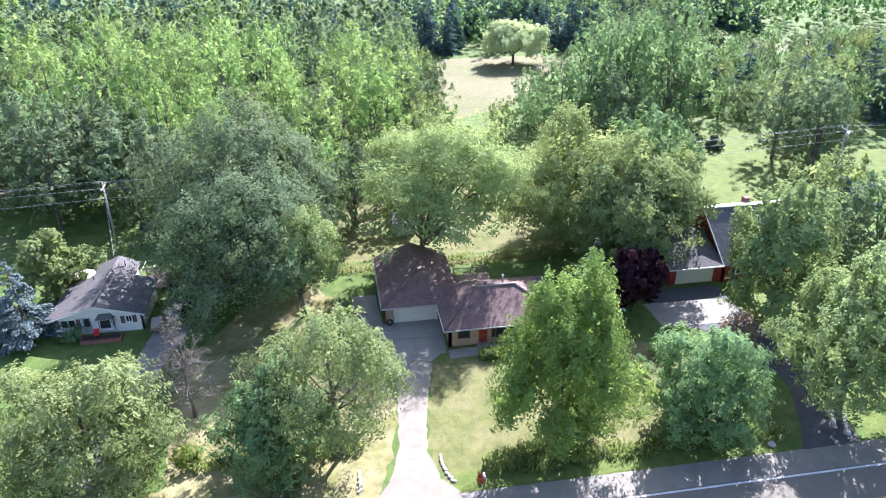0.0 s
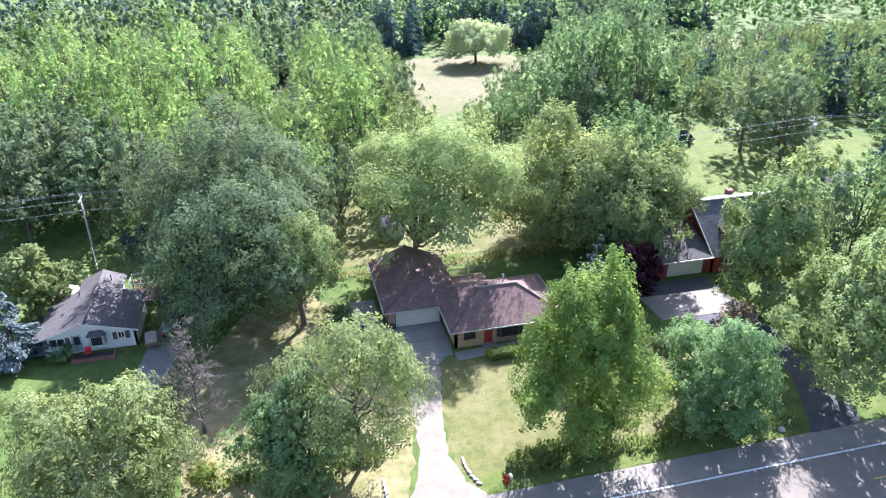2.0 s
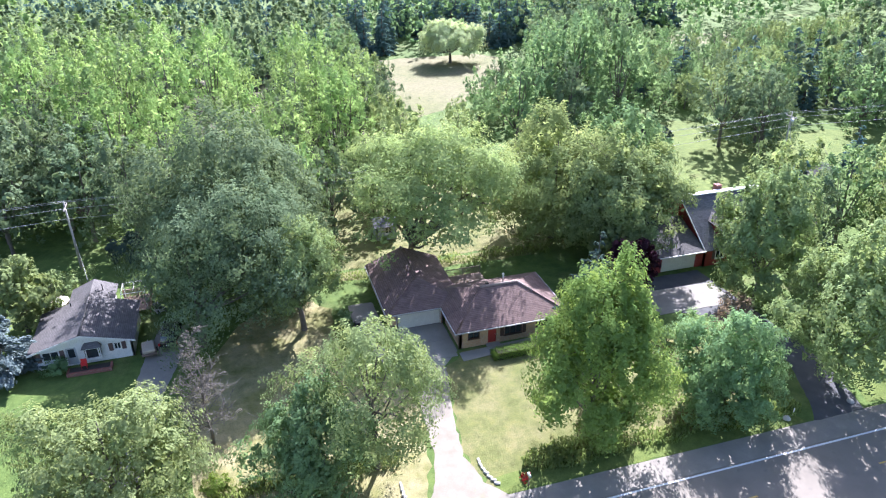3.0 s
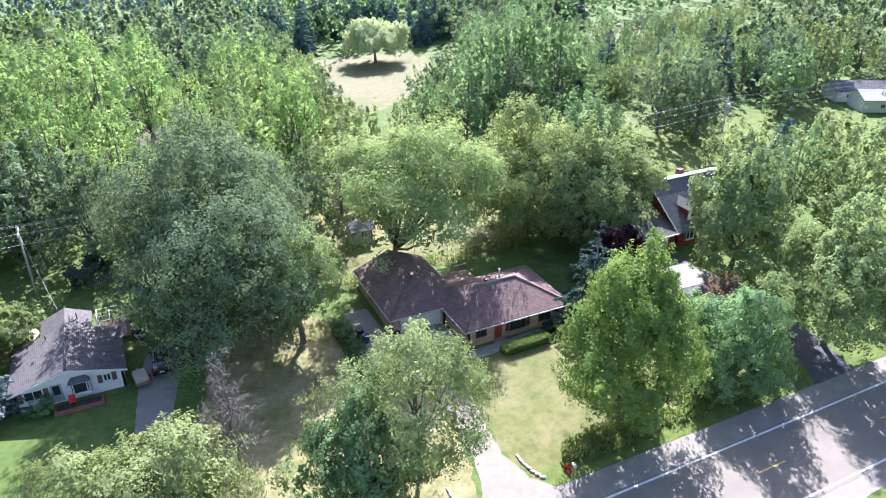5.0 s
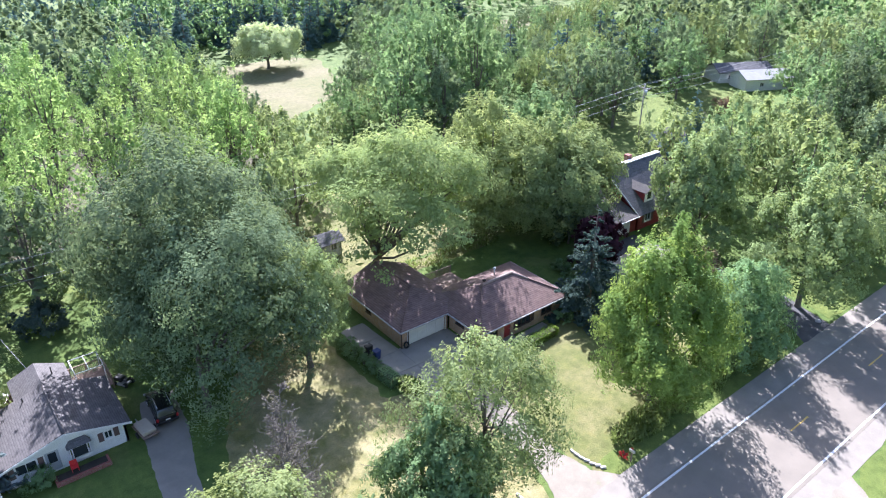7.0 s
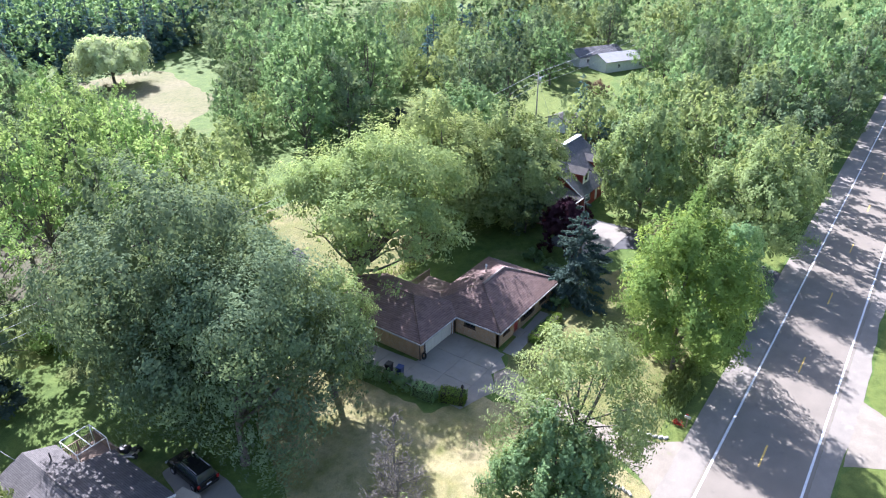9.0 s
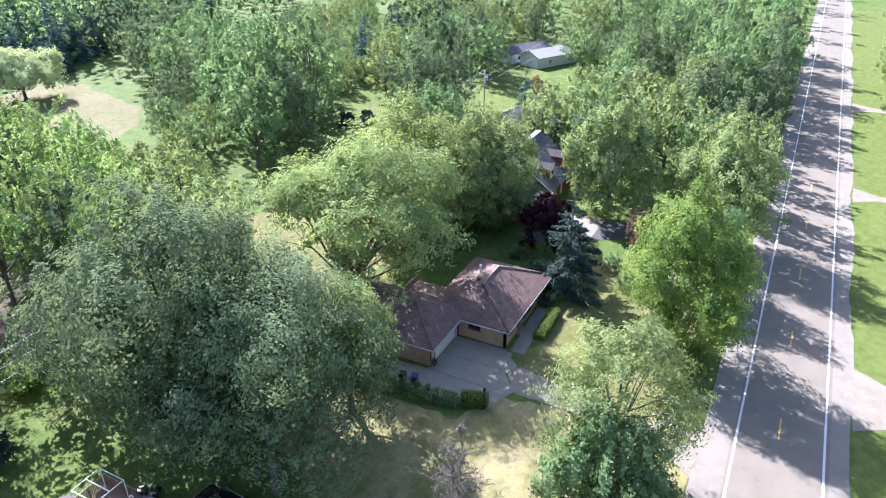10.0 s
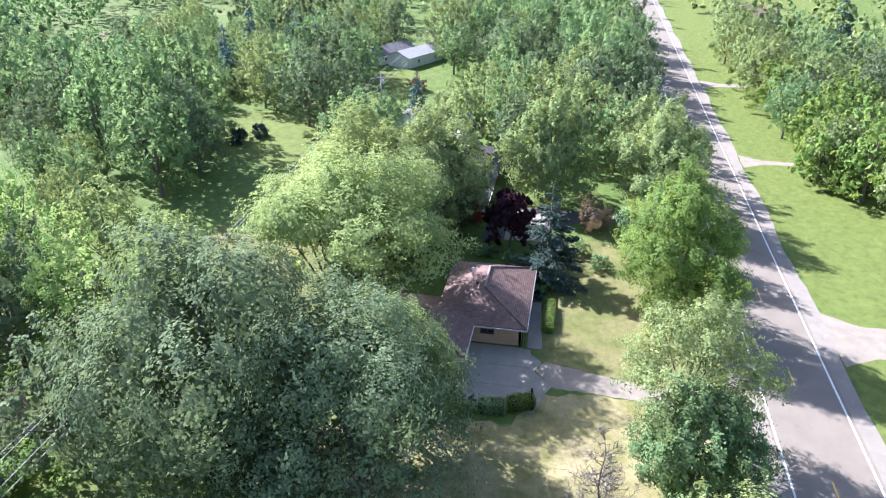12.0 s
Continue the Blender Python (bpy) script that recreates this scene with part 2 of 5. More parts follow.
CAR_BLACK = plain("black_car_paint", (0.012, 0.012, 0.014), 0.18)
CAR_WHITE = plain("white_car_paint", (0.7, 0.7, 0.7), 0.2)
CAR_RED = plain("dark_red_car_paint", (0.25, 0.02, 0.025), 0.2)
LAMP_RED = plain("red_lamp_lens", (0.35, 0.02, 0.02), 0.2)
PALE_ROOF = surface("pale_weathered_roofing", (0.315, 0.315, 0.319), (0.39, 0.39, 0.403), 1.0, 20.0, 0.7)
FABRIC = plain("faded_pink_canvas", (0.72, 0.56, 0.56), 0.85)
WICKER = plain("tan_canvas", (0.42, 0.36, 0.28), 0.85)
MAPLE = foliage("maple_leaves", (0.059, 0.113, 0.0537), (0.243, 0.368, 0.171), (0.501, 0.683, 0.245), 0.34)
MAPLE_GOLD = foliage("yellowing_maple_leaves", (0.0578, 0.116, 0.0382), (0.237, 0.338, 0.0969), (0.484, 0.594, 0.121), 0.4)
DARKLEAF = foliage("grey_green_leaves", (0.0428, 0.078, 0.043), (0.216, 0.283, 0.156), (0.412, 0.521, 0.203), 0.26)
LOCUST = foliage("locust_leaves", (0.122, 0.18, 0.0766), (0.363, 0.445, 0.176), (0.619, 0.696, 0.237), 0.38)
BRIGHT = foliage("bright_poplar_leaves", (0.0845, 0.164, 0.0552), (0.312, 0.458, 0.16), (0.506, 0.638, 0.182), 0.42)
SILVER = foliage("silvery_leaves", (0.0886, 0.135, 0.0579), (0.327, 0.399, 0.171), (0.51, 0.588, 0.186), 0.33)
WILLOW = foliage("pale_weeping_leaves", (0.384, 0.461, 0.229), (0.653, 0.71, 0.405), (0.648, 0.734, 0.337), 0.4)
PURPLE = foliage("crimson_leaves", (0.028, 0.016, 0.024), (0.075, 0.038, 0.05), (0.14, 0.03, 0.05), 0.3)
SPRUCE = foliage("spruce_needles", (0.0315, 0.056, 0.0454), (0.0792, 0.112, 0.0936), (0.08, 0.128, 0.0755), 0.22)
BLUESPRUCE = foliage("blue_spruce_needles", (0.11, 0.15, 0.15), (0.22, 0.27, 0.265), (0.14, 0.2, 0.15), 0.2)
# far pines: bluish needles, with distance haze put into the colour
FARPINE_HAZE = foliage("hazed_far_pine_needles", (0.0678, 0.124, 0.117), (0.156, 0.246, 0.219), (0.174, 0.261, 0.176), 0.2)
HEDGE = foliage("clipped_hedge_leaves", (0.06, 0.12, 0.028), (0.2, 0.28, 0.06), (0.32, 0.42, 0.06), 0.35)
RUST = foliage("rusty_dry_leaves", (0.16, 0.12, 0.08), (0.32, 0.23, 0.15), (0.32, 0.22, 0.12), 0.3)
WEED = foliage("tall_weed_leaves", (0.09, 0.14, 0.05), (0.24, 0.3, 0.1), (0.36, 0.44, 0.1), 0.4)


# ---- building blocks ----
def ground_z(y):
    return -0.019 * max(0.0, min(y, 420.0) - 80.0)


def thing(name, label, category, at=(0, 0, 0), turn=0.0, group="", kind=""):
    ob = new(name)
    ob.empty_display_size = 0.3
    ob.matrix_basis = pose(*at, 0, 0, turn)
    return tagged(ob, label, category, group, kind)


def part(name, bm, material, parent=None, label=""):
    me = bpy.data.meshes.new(name)
    bm.normal_update()
    bm.to_mesh(me)
    bm.free()
    me.materials.append(material)
    ob = new(name, me)
    if parent:
        ob.parent = parent
    return tagged(ob, label)


def quads_mesh(name, V, F, material, parent=None, label=""):
    """A mesh from arrays: V n x 3, F m x 4 (or m x 3)."""
    me = bpy.data.meshes.new(name)
    k = F.shape[1]
    me.vertices.add(len(V))
    me.vertices.foreach_set("co", np.ascontiguousarray(V, np.float32).ravel())
    me.loops.add(F.size)
    me.loops.foreach_set("vertex_index", np.ascontiguousarray(F, np.int32).ravel())
    me.polygons.add(len(F))
    me.polygons.foreach_set("loop_start", np.arange(0, F.size, k, dtype=np.int32))
    me.update(calc_edges=True)
    me.materials.append(material)
    ob = new(name, me)
    if parent:
        ob.parent = parent
    return tagged(ob, label)


def box(bm, x0, x1, y0, y1, z0, z1, bevel=0.0):
    vs = [bm.verts.new((x, y, z)) for z in (z0, z1) for y in (y0, y1) for x in (x0, x1)]
    fs = [bm.faces.new([vs[i] for i in f]) for f in ((0, 2, 3, 1), (4, 5, 7, 6), (0, 1, 5, 4), (2, 6, 7, 3), (0, 4, 6, 2), (1, 3, 7, 5))]
    if bevel:
        es = list({e for f in fs for e in f.edges})
        bmesh.ops.bevel(bm, geom=es, offset=bevel, segments=2, affect="EDGES", profile=0.5)


def boxed(*dims, bevel=0.0):
    bm = bmesh.new()
    box(bm, *dims, bevel=bevel)
    return bm


def tube(bm, pts, radii, sides=8, caps=True):
    """A tapered tube along points."""
    rings = []
    pts = [Vector(p) for p in pts]
    for i, p in enumerate(pts):
        d = (pts[min(i + 1, len(pts) - 1)] - pts[max(i - 1, 0)]).normalized()
        a = d.orthogonal().normalized() if i == 0 else (a - d * a.dot(d)).normalized()
        b = d.cross(a)
        rings.append([bm.verts.new(p + (a * math.cos(k * math.tau / sides) + b * math.sin(k * math.tau / sides)) * radii[i]) for k in range(sides)])
    for r0, r1 in zip(rings, rings[1:]):
        for k in range(sides):
            f = bm.faces.new((r0[k], r0[(k + 1) % sides], r1[(k + 1) % sides], r1[k]))
            f.smooth = True
    if caps:
        bm.faces.new(rings[0][::-1])
        bm.faces.new(rings[-1])


def tubed(pts, radii, sides=8):
    bm = bmesh.new()
    tube(bm, pts, radii, sides)
    return bm


def slab(points, z, thick):
    """A flat piece with the outline given, its top at z (number, or a function of y)."""
    bm = bmesh.new()
    zf = z if callable(z) else (lambda y: z)
    top = [bm.verts.new((x, y, zf(y))) for x, y in points]
    low = [bm.verts.new((x, y, zf(y) - thick)) for x, y in points]
    bm.faces.new(top)
    bm.faces.new(low[::-1])
    n = len(points)
    for i in range(n):
        bm.faces.new((top[i], low[i], low[(i + 1) % n], top[(i + 1) % n]))
    bmesh.ops.recalc_face_normals(bm, faces=bm.faces)
    return bm


def ragged(points, step=0.8, wobble=0.18, seed=1):
    """The outline with points every step metres, wandering a little."""
    rng, out = random.Random(seed), []
    for (x0, y0), (x1, y1) in zip(points, points[1:] + points[:1]):
        n = max(1, int(math.hypot(x1 - x0, y1 - y0) / step))
        for i in range(n):
            out.append((x0 + (x1 - x0) * i / n + rng.uniform(-wobble, wobble), y0 + (y1 - y0) * i / n + rng.uniform(-wobble, wobble)))
    return out


def wall(bm, start, end, z0, z1, thick, openings=()):
    """A wall from start to end (its outer face on that line, body to the left), with openings (u0, u1, z0, z1)."""
    a, b = Vector((*start, 0)), Vector((*end, 0))
    u = (b - a).normalized()
    n = Vector((-u.y, u.x, 0))
    length = (b - a).length
    cuts = sorted({0.0, length, *[o[0] for o in openings], *[o[1] for o in openings]})

    def piece(u0, u1, za, zb):
        if u1 - u0 < 0.01 or zb - za < 0.01:
            return
        base = [a + u * u0, a + u * u1, a + u * u1 + n * thick, a + u * u0 + n * thick]
        vs = [bm.verts.new((p.x, p.y, z)) for z in (za, zb) for p in base]
        for f in ((3, 2, 1, 0), (4, 5, 6, 7), (0, 1, 5, 4), (1, 2, 6, 5), (2, 3, 7, 6), (3, 0, 4, 7)):
            bm.faces.new([vs[i] for i in f])

    for u0, u1 in zip(cuts, cuts[1:]):
        mid, low = (u0 + u1) / 2, z0
        for o in sorted((o for o in openings if o[0] <= mid <= o[1]), key=lambda o: o[2]):
            piece(u0, u1, low, o[2])
            low = o[3]
        piece(u0, u1, low, z1)


def walled(*args, **kw):
    bm = bmesh.new()
    wall(bm, *args, **kw)
    return bm


def roofed(faces, thick=0.16):
    """Roof planes as one solid skin; faces are lists of points, seen from above."""
    bm = bmesh.new()
    seen = {}
    for f in faces:
        vs = []
        for p in f:
            key = tuple(round(c, 3) for c in p)
            if key not in seen:
                seen[key] = bm.verts.new(key)
            vs.append(seen[key])
        bm.faces.new(vs)
    bmesh.ops.recalc_face_normals(bm, faces=bm.faces)
    bm.normal_update()
    if sum(f.normal.z for f in bm.faces) < 0:
        bmesh.ops.reverse_faces(bm, faces=bm.faces)
    bmesh.ops.solidify(bm, geom=bm.faces[:], thickness=thick)
    bmesh.ops.recalc_face_normals(bm, faces=bm.faces)
    return bm


def window(parent, start, end, z0, z1, shutters=False, frame_mat=None, bars=1):
    """A window in a wall line from start to end: frame, pane, sill, mullions and shutters of its own."""
    frame_mat = frame_mat or WHITE
    a, b = Vector((*start, 0)), Vector((*end, 0))
    length = (b - a).length
    ang = math.degrees(math.atan2(b.y - a.y, b.x - a.x))
    w = part("window", boxed(0.0, length, 0.12, 0.15, z0, z1), GLASS, parent)
    w.matrix_basis = pose(a.x, a.y, 0, 0, 0, ang)
    bm = bmesh.new()
    for d in ((0, length, z1 - 0.08, z1), (0, length, z0, z0 + 0.08), (0, 0.08, z0 + 0.08, z1 - 0.08), (length - 0.08, length, z0 + 0.08, z1 - 0.08)):
        box(bm, d[0], d[1], -0.03, 0.11, d[2], d[3])
    for i in range(bars):
        m = length * (i + 1) / (bars + 1)
        box(bm, m - 0.03, m + 0.03, 0.02, 0.11, z0 + 0.08, z1 - 0.08)
    part("frame", bm, frame_mat, w)
    part("sill", boxed(-0.06, length + 0.06, -0.09, -0.032, z0 - 0.06, z0), frame_mat, w)
    if shutters:
        for x in (-0.48, length + 0.06):
            bm = boxed(x, x + 0.42, -0.05, -0.004, z0, z1)
            for i in range(8):
                zz = z0 + 0.08 + i * (z1 - z0 - 0.16) / 8
                box(bm, x + 0.05, x + 0.37, -0.066, -0.052, zz, zz + 0.08)
            part("shutter", bm, SHUTTER, w)
    return w


# ---- trees ----
def leaf_quads(P, N, size, rng, slim=0.52, axis=None, big=0):
    """Rhombic leaf sprays at P facing N."""
    n = len(P)
    N = N / np.linalg.norm(N, axis=1, keepdims=True)
    A = rng.normal(size=(n, 3)) if axis is None else axis + rng.normal(size=(n, 3)) * 0.25
    U = A - (A * N).sum(1, keepdims=True) * N
    U /= np.linalg.norm(U, axis=1, keepdims=True)
    W = np.cross(N, U)
    s = (size * rng.uniform(0.6, 1.35, n))[:, None]
    s[:big] *= 2.4
    V = np.stack([P - U * s * 0.5, P + W * s * 0.5 * slim, P + U * s * 0.5, P - W * s * 0.5 * slim], 1)
    V[:, 1::2] += N[:, None] * s[:, None] * 0.1
    return V.reshape(-1, 3), np.arange(n * 4).reshape(-1, 4)


def sphere_dirs(n, rng, low=-1.0):
    z = rng.uniform(low, 1.0, n)
    a = rng.uniform(0, math.tau, n)
    r = np.sqrt(1 - z * z)
    return np.stack([r * np.cos(a), r * np.sin(a), z], 1)


def inner(n, style):
    return int(n * ({"umbrella": 0.03, "weeping": 0.04, "open": 0.02}.get(style, 0.07)))


# lobes, their radii and how far out they sit, lowest direction, length, width and lift of the leaf plumes
CROWNS = {
    "round": (30, 0.2, 0.35, 0.67, -0.8, 0.085, 0.034, 0.5),
    "oval": (30, 0.17, 0.34, 0.68, -0.85, 0.1, 0.036, 0.8),
    "tall": (20, 0.24, 0.4, 0.64, -0.85, 0.09, 0.042, 0.5),
    "open": (22, 0.17, 0.3, 0.68, -0.8, 0.11, 0.04, 0.4),
    "umbrella": (44, 0.19, 0.3, 0.75, -0.02, 0.1, 0.028, 0.1),
    "weeping": (34, 0.2, 0.3, 0.74, -0.02, 0.1, 0.04, 0.1),
    "bush": (9, 0.3, 0.5, 0.57, -0.4, 0.16, 0.07, 0.5),
}


def crown_points(seed, R, zb, zt, n, style):
    """Leaf places and facings of a crown: leaf plumes on the outside of boughs that make one uneven dome. Also gives the bough centres."""
    rng = np.random.default_rng(seed)
    lobes, r0, r1, out, low, plen, pwid, lift = CROWNS[style]
    # boughs spread evenly over the dome, each a little out of place
    i = np.arange(lobes) + 0.5
    z = low + (0.97 - low) * (1 - i / lobes)
    a = i * 2.39996 + rng.uniform(0, math.tau)
    D = np.stack([np.sqrt(1 - z * z) * np.cos(a), np.sqrt(1 - z * z) * np.sin(a), z], 1) + rng.normal(size=(lobes, 3)) * 0.16
    lr = rng.uniform(r0, r1, lobes)
    C = D * (out * rng.uniform(0.76, 1.18, lobes))[:, None]
    if style in ("round", "oval", "tall", "bush"):
        C = np.concatenate([C, [[0, 0, -0.1]]])
        lr = np.append(lr, 0.46)
    # tips on the outer faces of the boughs
    per = int(np.clip(n / 8 / lobes, 14, 120))
    TD = sphere_dirs(len(C) * per, rng)
    own = np.repeat(np.arange(len(C)), per)
    T = C[own] + TD * lr[own][:, None] * rng.uniform(0.84, 1.12, len(own))[:, None]
    gap = np.linalg.norm(T[:, None] - C[None], axis=2) / lr[None]
    gap[np.arange(len(T)), own] = 9
    rad = T / np.maximum(np.linalg.norm(T, axis=1, keepdims=True), 1e-6)
    facing = (TD * rad).sum(1)
    ok = (gap.min(1) > 1.0) & (facing > (-0.25 if style == "open" else 0.0))
    if style in ("umbrella", "weeping"):
        ok &= (TD[:, 2] > -0.1) & (rng.random(len(T)) < 0.16 + 1.3 * T[:, 2])
    pick = np.flatnonzero(ok)
    rng.shuffle(pick)
    pick = pick[:max(24, int(n / 44))]
    T, TD, rad = T[pick], TD[pick], rad[pick]
    up = np.array([0, 0, 1.0])
    axis = TD * 0.7 + rad * 0.5 + up * lift + rng.normal(size=T.shape) * 0.36
    axis /= np.linalg.norm(axis, axis=1, keepdims=True)
    size = rng.uniform(0.45, 1.5, len(T))
    T = T + axis * (plen * 1.3 * (rng.random(len(T)) < 0.2))[:, None]
    hz, zc = (zt - zb) / 2, (zt + zb) / 2
    squash = np.array([1, 1, min(1.0, R / hz)])
    ti = rng.choice(len(T), n, p=size ** 2 / (size ** 2).sum())
    u = rng.uniform(-1.0, 1.0, n)
    spread = rng.normal(size=(n, 3)) * (pwid * (1.3 - 1.0 * np.maximum(u, 0)) * size[ti])[:, None]
    if style == "umbrella":
        spread *= np.array([1.7, 1.7, 0.6])
    P = T[ti] + (axis[ti] * (u * plen * size[ti])[:, None] + spread) * squash
    N = TD[ti] * 0.8 + rad[ti] * 0.3 + axis[ti] * 0.15 + up * 0.25 + rng.normal(size=(n, 3)) * 0.22
    # larger shaded sprays deep in the boughs close the crown
    m = inner(n, style)
    who = rng.integers(0, len(C), m)
    P[:m] = C[who] * 0.85 + sphere_dirs(m, rng) * (lr[who] * rng.uniform(0.1, 0.75, m))[:, None]
    N[:m] = sphere_dirs(m, rng) + np.array([0, 0, 0.5])
    for Q in (P, C):
        if style in ("oval", "tall", "open"):
            Q[:, :2] *= np.clip(1.08 - 0.42 * np.maximum(Q[:, 2:3], -0.2) - 0.3 * np.maximum(-0.4 - Q[:, 2:3], 0), 0.4, 1.2)
        elif style == "round":
            Q[:, :2] *= np.clip(1.06 - 0.22 * np.clip(Q[:, 2:3], 0, 1.2), 0.5, 1.2)
        Q *= np.array([R, R, hz])
        Q[:, 2] += zc
    if style == "weeping":
        P[:, 2] -= rng.uniform(0, 1, n) ** 2.2 * hz * 0.5 * np.clip(np.hypot(P[:, 0], P[:, 1]) / R, 0, 1) ** 2
    # true to the height and spread asked for
    lo, hi = np.percentile(P[:, 2], (0.8, 99.8))
    f = (zt - zb) / (hi - lo)
    g = R / np.percentile(np.hypot(P[:, 0], P[:, 1]), 95)
    for Q in (P, C):
        Q[:, 2] = zb + (Q[:, 2] - lo) * f
        Q[:, :2] *= g
    stray = rng.random(n) < 0.03
    P[stray] += rng.normal(size=(int(stray.sum()), 3)) * R * 0.04
    P[:, 2] = np.maximum(P[:, 2], 0.1)
    return P, N, C, lr * R, rng


def limbs(C, H, fork, r0, rng, count=9, lean=0.0, sides=6):
    """Trunk and main limbs that reach into the lobes."""
    bm = bmesh.new()
    sway = rng.uniform(-0.25, 0.25, 2)
    top = Vector((sway[0] * 2, sway[1] * 2, H * 0.8))
    pts = [Vector((0, 0, -0.2)), Vector((0, 0, 0.25)), Vector((sway[0] * 0.3, sway[1] * 0.3, fork * 0.6)), Vector((sway[0], sway[1], fork)), (Vector((sway[0], sway[1], fork)) + top) / 2, top]
    tube(bm, pts, [r0 * 1.45, r0 * 1.1, r0 * 0.95, r0 * 0.85, r0 * 0.5, r0 * 0.12], 8)
    for i in rng.permutation(len(C))[:count]:
        z0 = min(fork * rng.uniform(0.85, 1.35), C[i][2] * 0.8)
        a = Vector((sway[0] * z0 / fork, sway[1] * z0 / fork, z0))
        b = Vector(C[i])
        m1, m2 = a.lerp(b, 0.35), a.lerp(b, 0.7)
        m1.z -= (b.z - a.z) * 0.06
        m2.z += (b.z - a.z) * 0.05
        tube(bm, [a, m1, m2, b], [r0 * 0.5, r0 * 0.36, r0 * 0.2, r0 * 0.06], sides)
        for q in range(2):
            e = b + Vector(rng.normal(size=3)) * (b - a).length * 0.16
            tube(bm, [m2, m2.lerp(e, 0.5), e], [r0 * 0.16, r0 * 0.1, 0.02], 5)
    return bm


def broadleaf(label, at, R, H, zb, n, leaf, material, style="round", seed=1, trunk=0.28, fork=None, group="trees", name="tree", count=10, category="tree", shift=(0, 0)):
    P, N, C, lr, rng = crown_points(seed, R, zb, H, n, style)
    for Q in (P, C):
        Q[:, :2] += np.array(shift) * np.clip(Q[:, 2:3] / H * 2, 0, 1)
    V, F = leaf_quads(P, N, leaf, rng, big=inner(n, style))
    t = thing(name, label, category, (at[0], at[1], ground_z(at[1])), 0, group)
    part("trunk", limbs(C, H, fork or max(zb * 1.1, H * 0.2), trunk, rng, count), BARK, t)
    quads_mesh("crown", V, F, material, t)
    return t


def conifer_points(seed, R, H, n, zb=0.6):
    """Needle sprays along drooping whorled boughs."""
    rng = np.random.default_rng(seed)
    boughs = int(H * 9)
    z = zb + (H - zb) * (1 - np.sqrt(rng.uniform(0.0, 1, boughs)))
    a = rng.uniform(0, math.tau, boughs)
    L = R * (1 - (z - zb) / (H - zb)) ** 0.85 * rng.uniform(0.72, 1.1, boughs) + 0.15
    bi = rng.choice(boughs, n, p=L / L.sum())
    u = rng.uniform(0.15, 1.0, n) ** 0.7
    side = rng.normal(size=n) * 0.16 * L[bi] * (1.15 - u)
    r = L[bi] * u
    x = np.cos(a[bi]) * r - np.sin(a[bi]) * side
    y = np.sin(a[bi]) * r + np.cos(a[bi]) * side
    zz = z[bi] - 0.28 * r + 0.16 * r * u + rng.normal(size=n) * 0.07
    P = np.stack([x, y, np.maximum(zz, 0.1)], 1)
    ax = np.stack([np.cos(a[bi]), np.sin(a[bi]), np.full(n, -0.2)], 1)
    N = rng.normal(size=(n, 3)) * 0.4 + np.array([0, 0, 1.0]) + ax * 0.3
    return P, N, ax, rng


def conifer(label, at, R, H, n, leaf, material, seed=1, name="spruce_tree", group="spruces"):
    P, N, ax, rng = conifer_points(seed, R, H, n)
    V, F = leaf_quads(P, N, leaf, rng, 0.45, ax)
    t = thing(name, label, "tree", (at[0], at[1], ground_z(at[1])), 0, group)
    part("trunk", tubed([(0, 0, -0.2), (0, 0, H * 0.5), (0, 0, H * 0.97)], [H * 0.02 + 0.06, H * 0.012 + 0.03, 0.02], 7), BARK, t)
    quads_mesh("crown", V, F, material, t)
    return t


def shrub(label, at, R, H, n, leaf, material, seed=1, name="shrub", group="shrubs", stretch=1.0, turn=0.0):
    P, N, C, lr, rng = crown_points(seed, R, 0.05, H, n, "bush")
    P[:, 0] *= stretch
    V, F = leaf_quads(P, N, leaf, rng)
    t = thing(name, label, "shrub", (at[0], at[1], ground_z(at[1])), turn, group)
    bm = bmesh.new()
    for i in range(5):
        c = C[i]
        tube(bm, [(0, 0, -0.1), (c[0] * 0.4 * stretch, c[1] * 0.4, c[2] * 0.5), (c[0] * stretch, c[1], c[2])], [0.05, 0.035, 0.012], 5)
    part("stem_bundle", bm, BARK, t)
    quads_mesh("foliage", V, F, material, t)
    return t


def clipped(label, at, dims, n, leaf, material, seed=1, turn=0.0, name="hedge", group="hedges"):
    """A clipped hedge block: leaves packed on a rounded box, dark twigs inside."""
    rng = np.random.default_rng(seed)
    lx, ly, h = dims
    d = rng.normal(size=(n, 3))
    d /= np.abs(d).max(1, keepdims=True)
    s = np.array([lx / 2, ly / 2, h / 2])
    P = d * s * rng.uniform(0.88, 1.0, (n, 1)) * np.clip(1.08 - 0.1 * np.abs(np.prod(d, 1))[:, None], 0.9, 1.0)
    P += rng.normal(size=(n, 3)) * 0.03
    P[:, 2] = np.maximum(P[:, 2] + h / 2, 0.03)
    N = np.sign(d) * np.abs(d) ** 6 + rng.normal(size=(n, 3)) * 0.45
    V, F = leaf_quads(P, N, leaf, rng)
    t = thing(name, label, "hedge", (at[0], at[1], ground_z(at[1])), turn, group)
    bm = bmesh.new()
    box(bm, -lx * 0.42, lx * 0.42, -ly * 0.42, ly * 0.42, -0.05, h * 0.86, bevel=0.08)
    part("core", bm, MULCH, t)
    quads_mesh("foliage", V, F, material, t)
    return t


# ---- ground, road, drives ----
def spaced(lo, hi, inner_lo, inner_hi, fine, coarse):
    v, out = lo, []
    while v < hi:
        out.append(v)
        v += fine if inner_lo <= v < inner_hi else coarse
    return out + [hi]


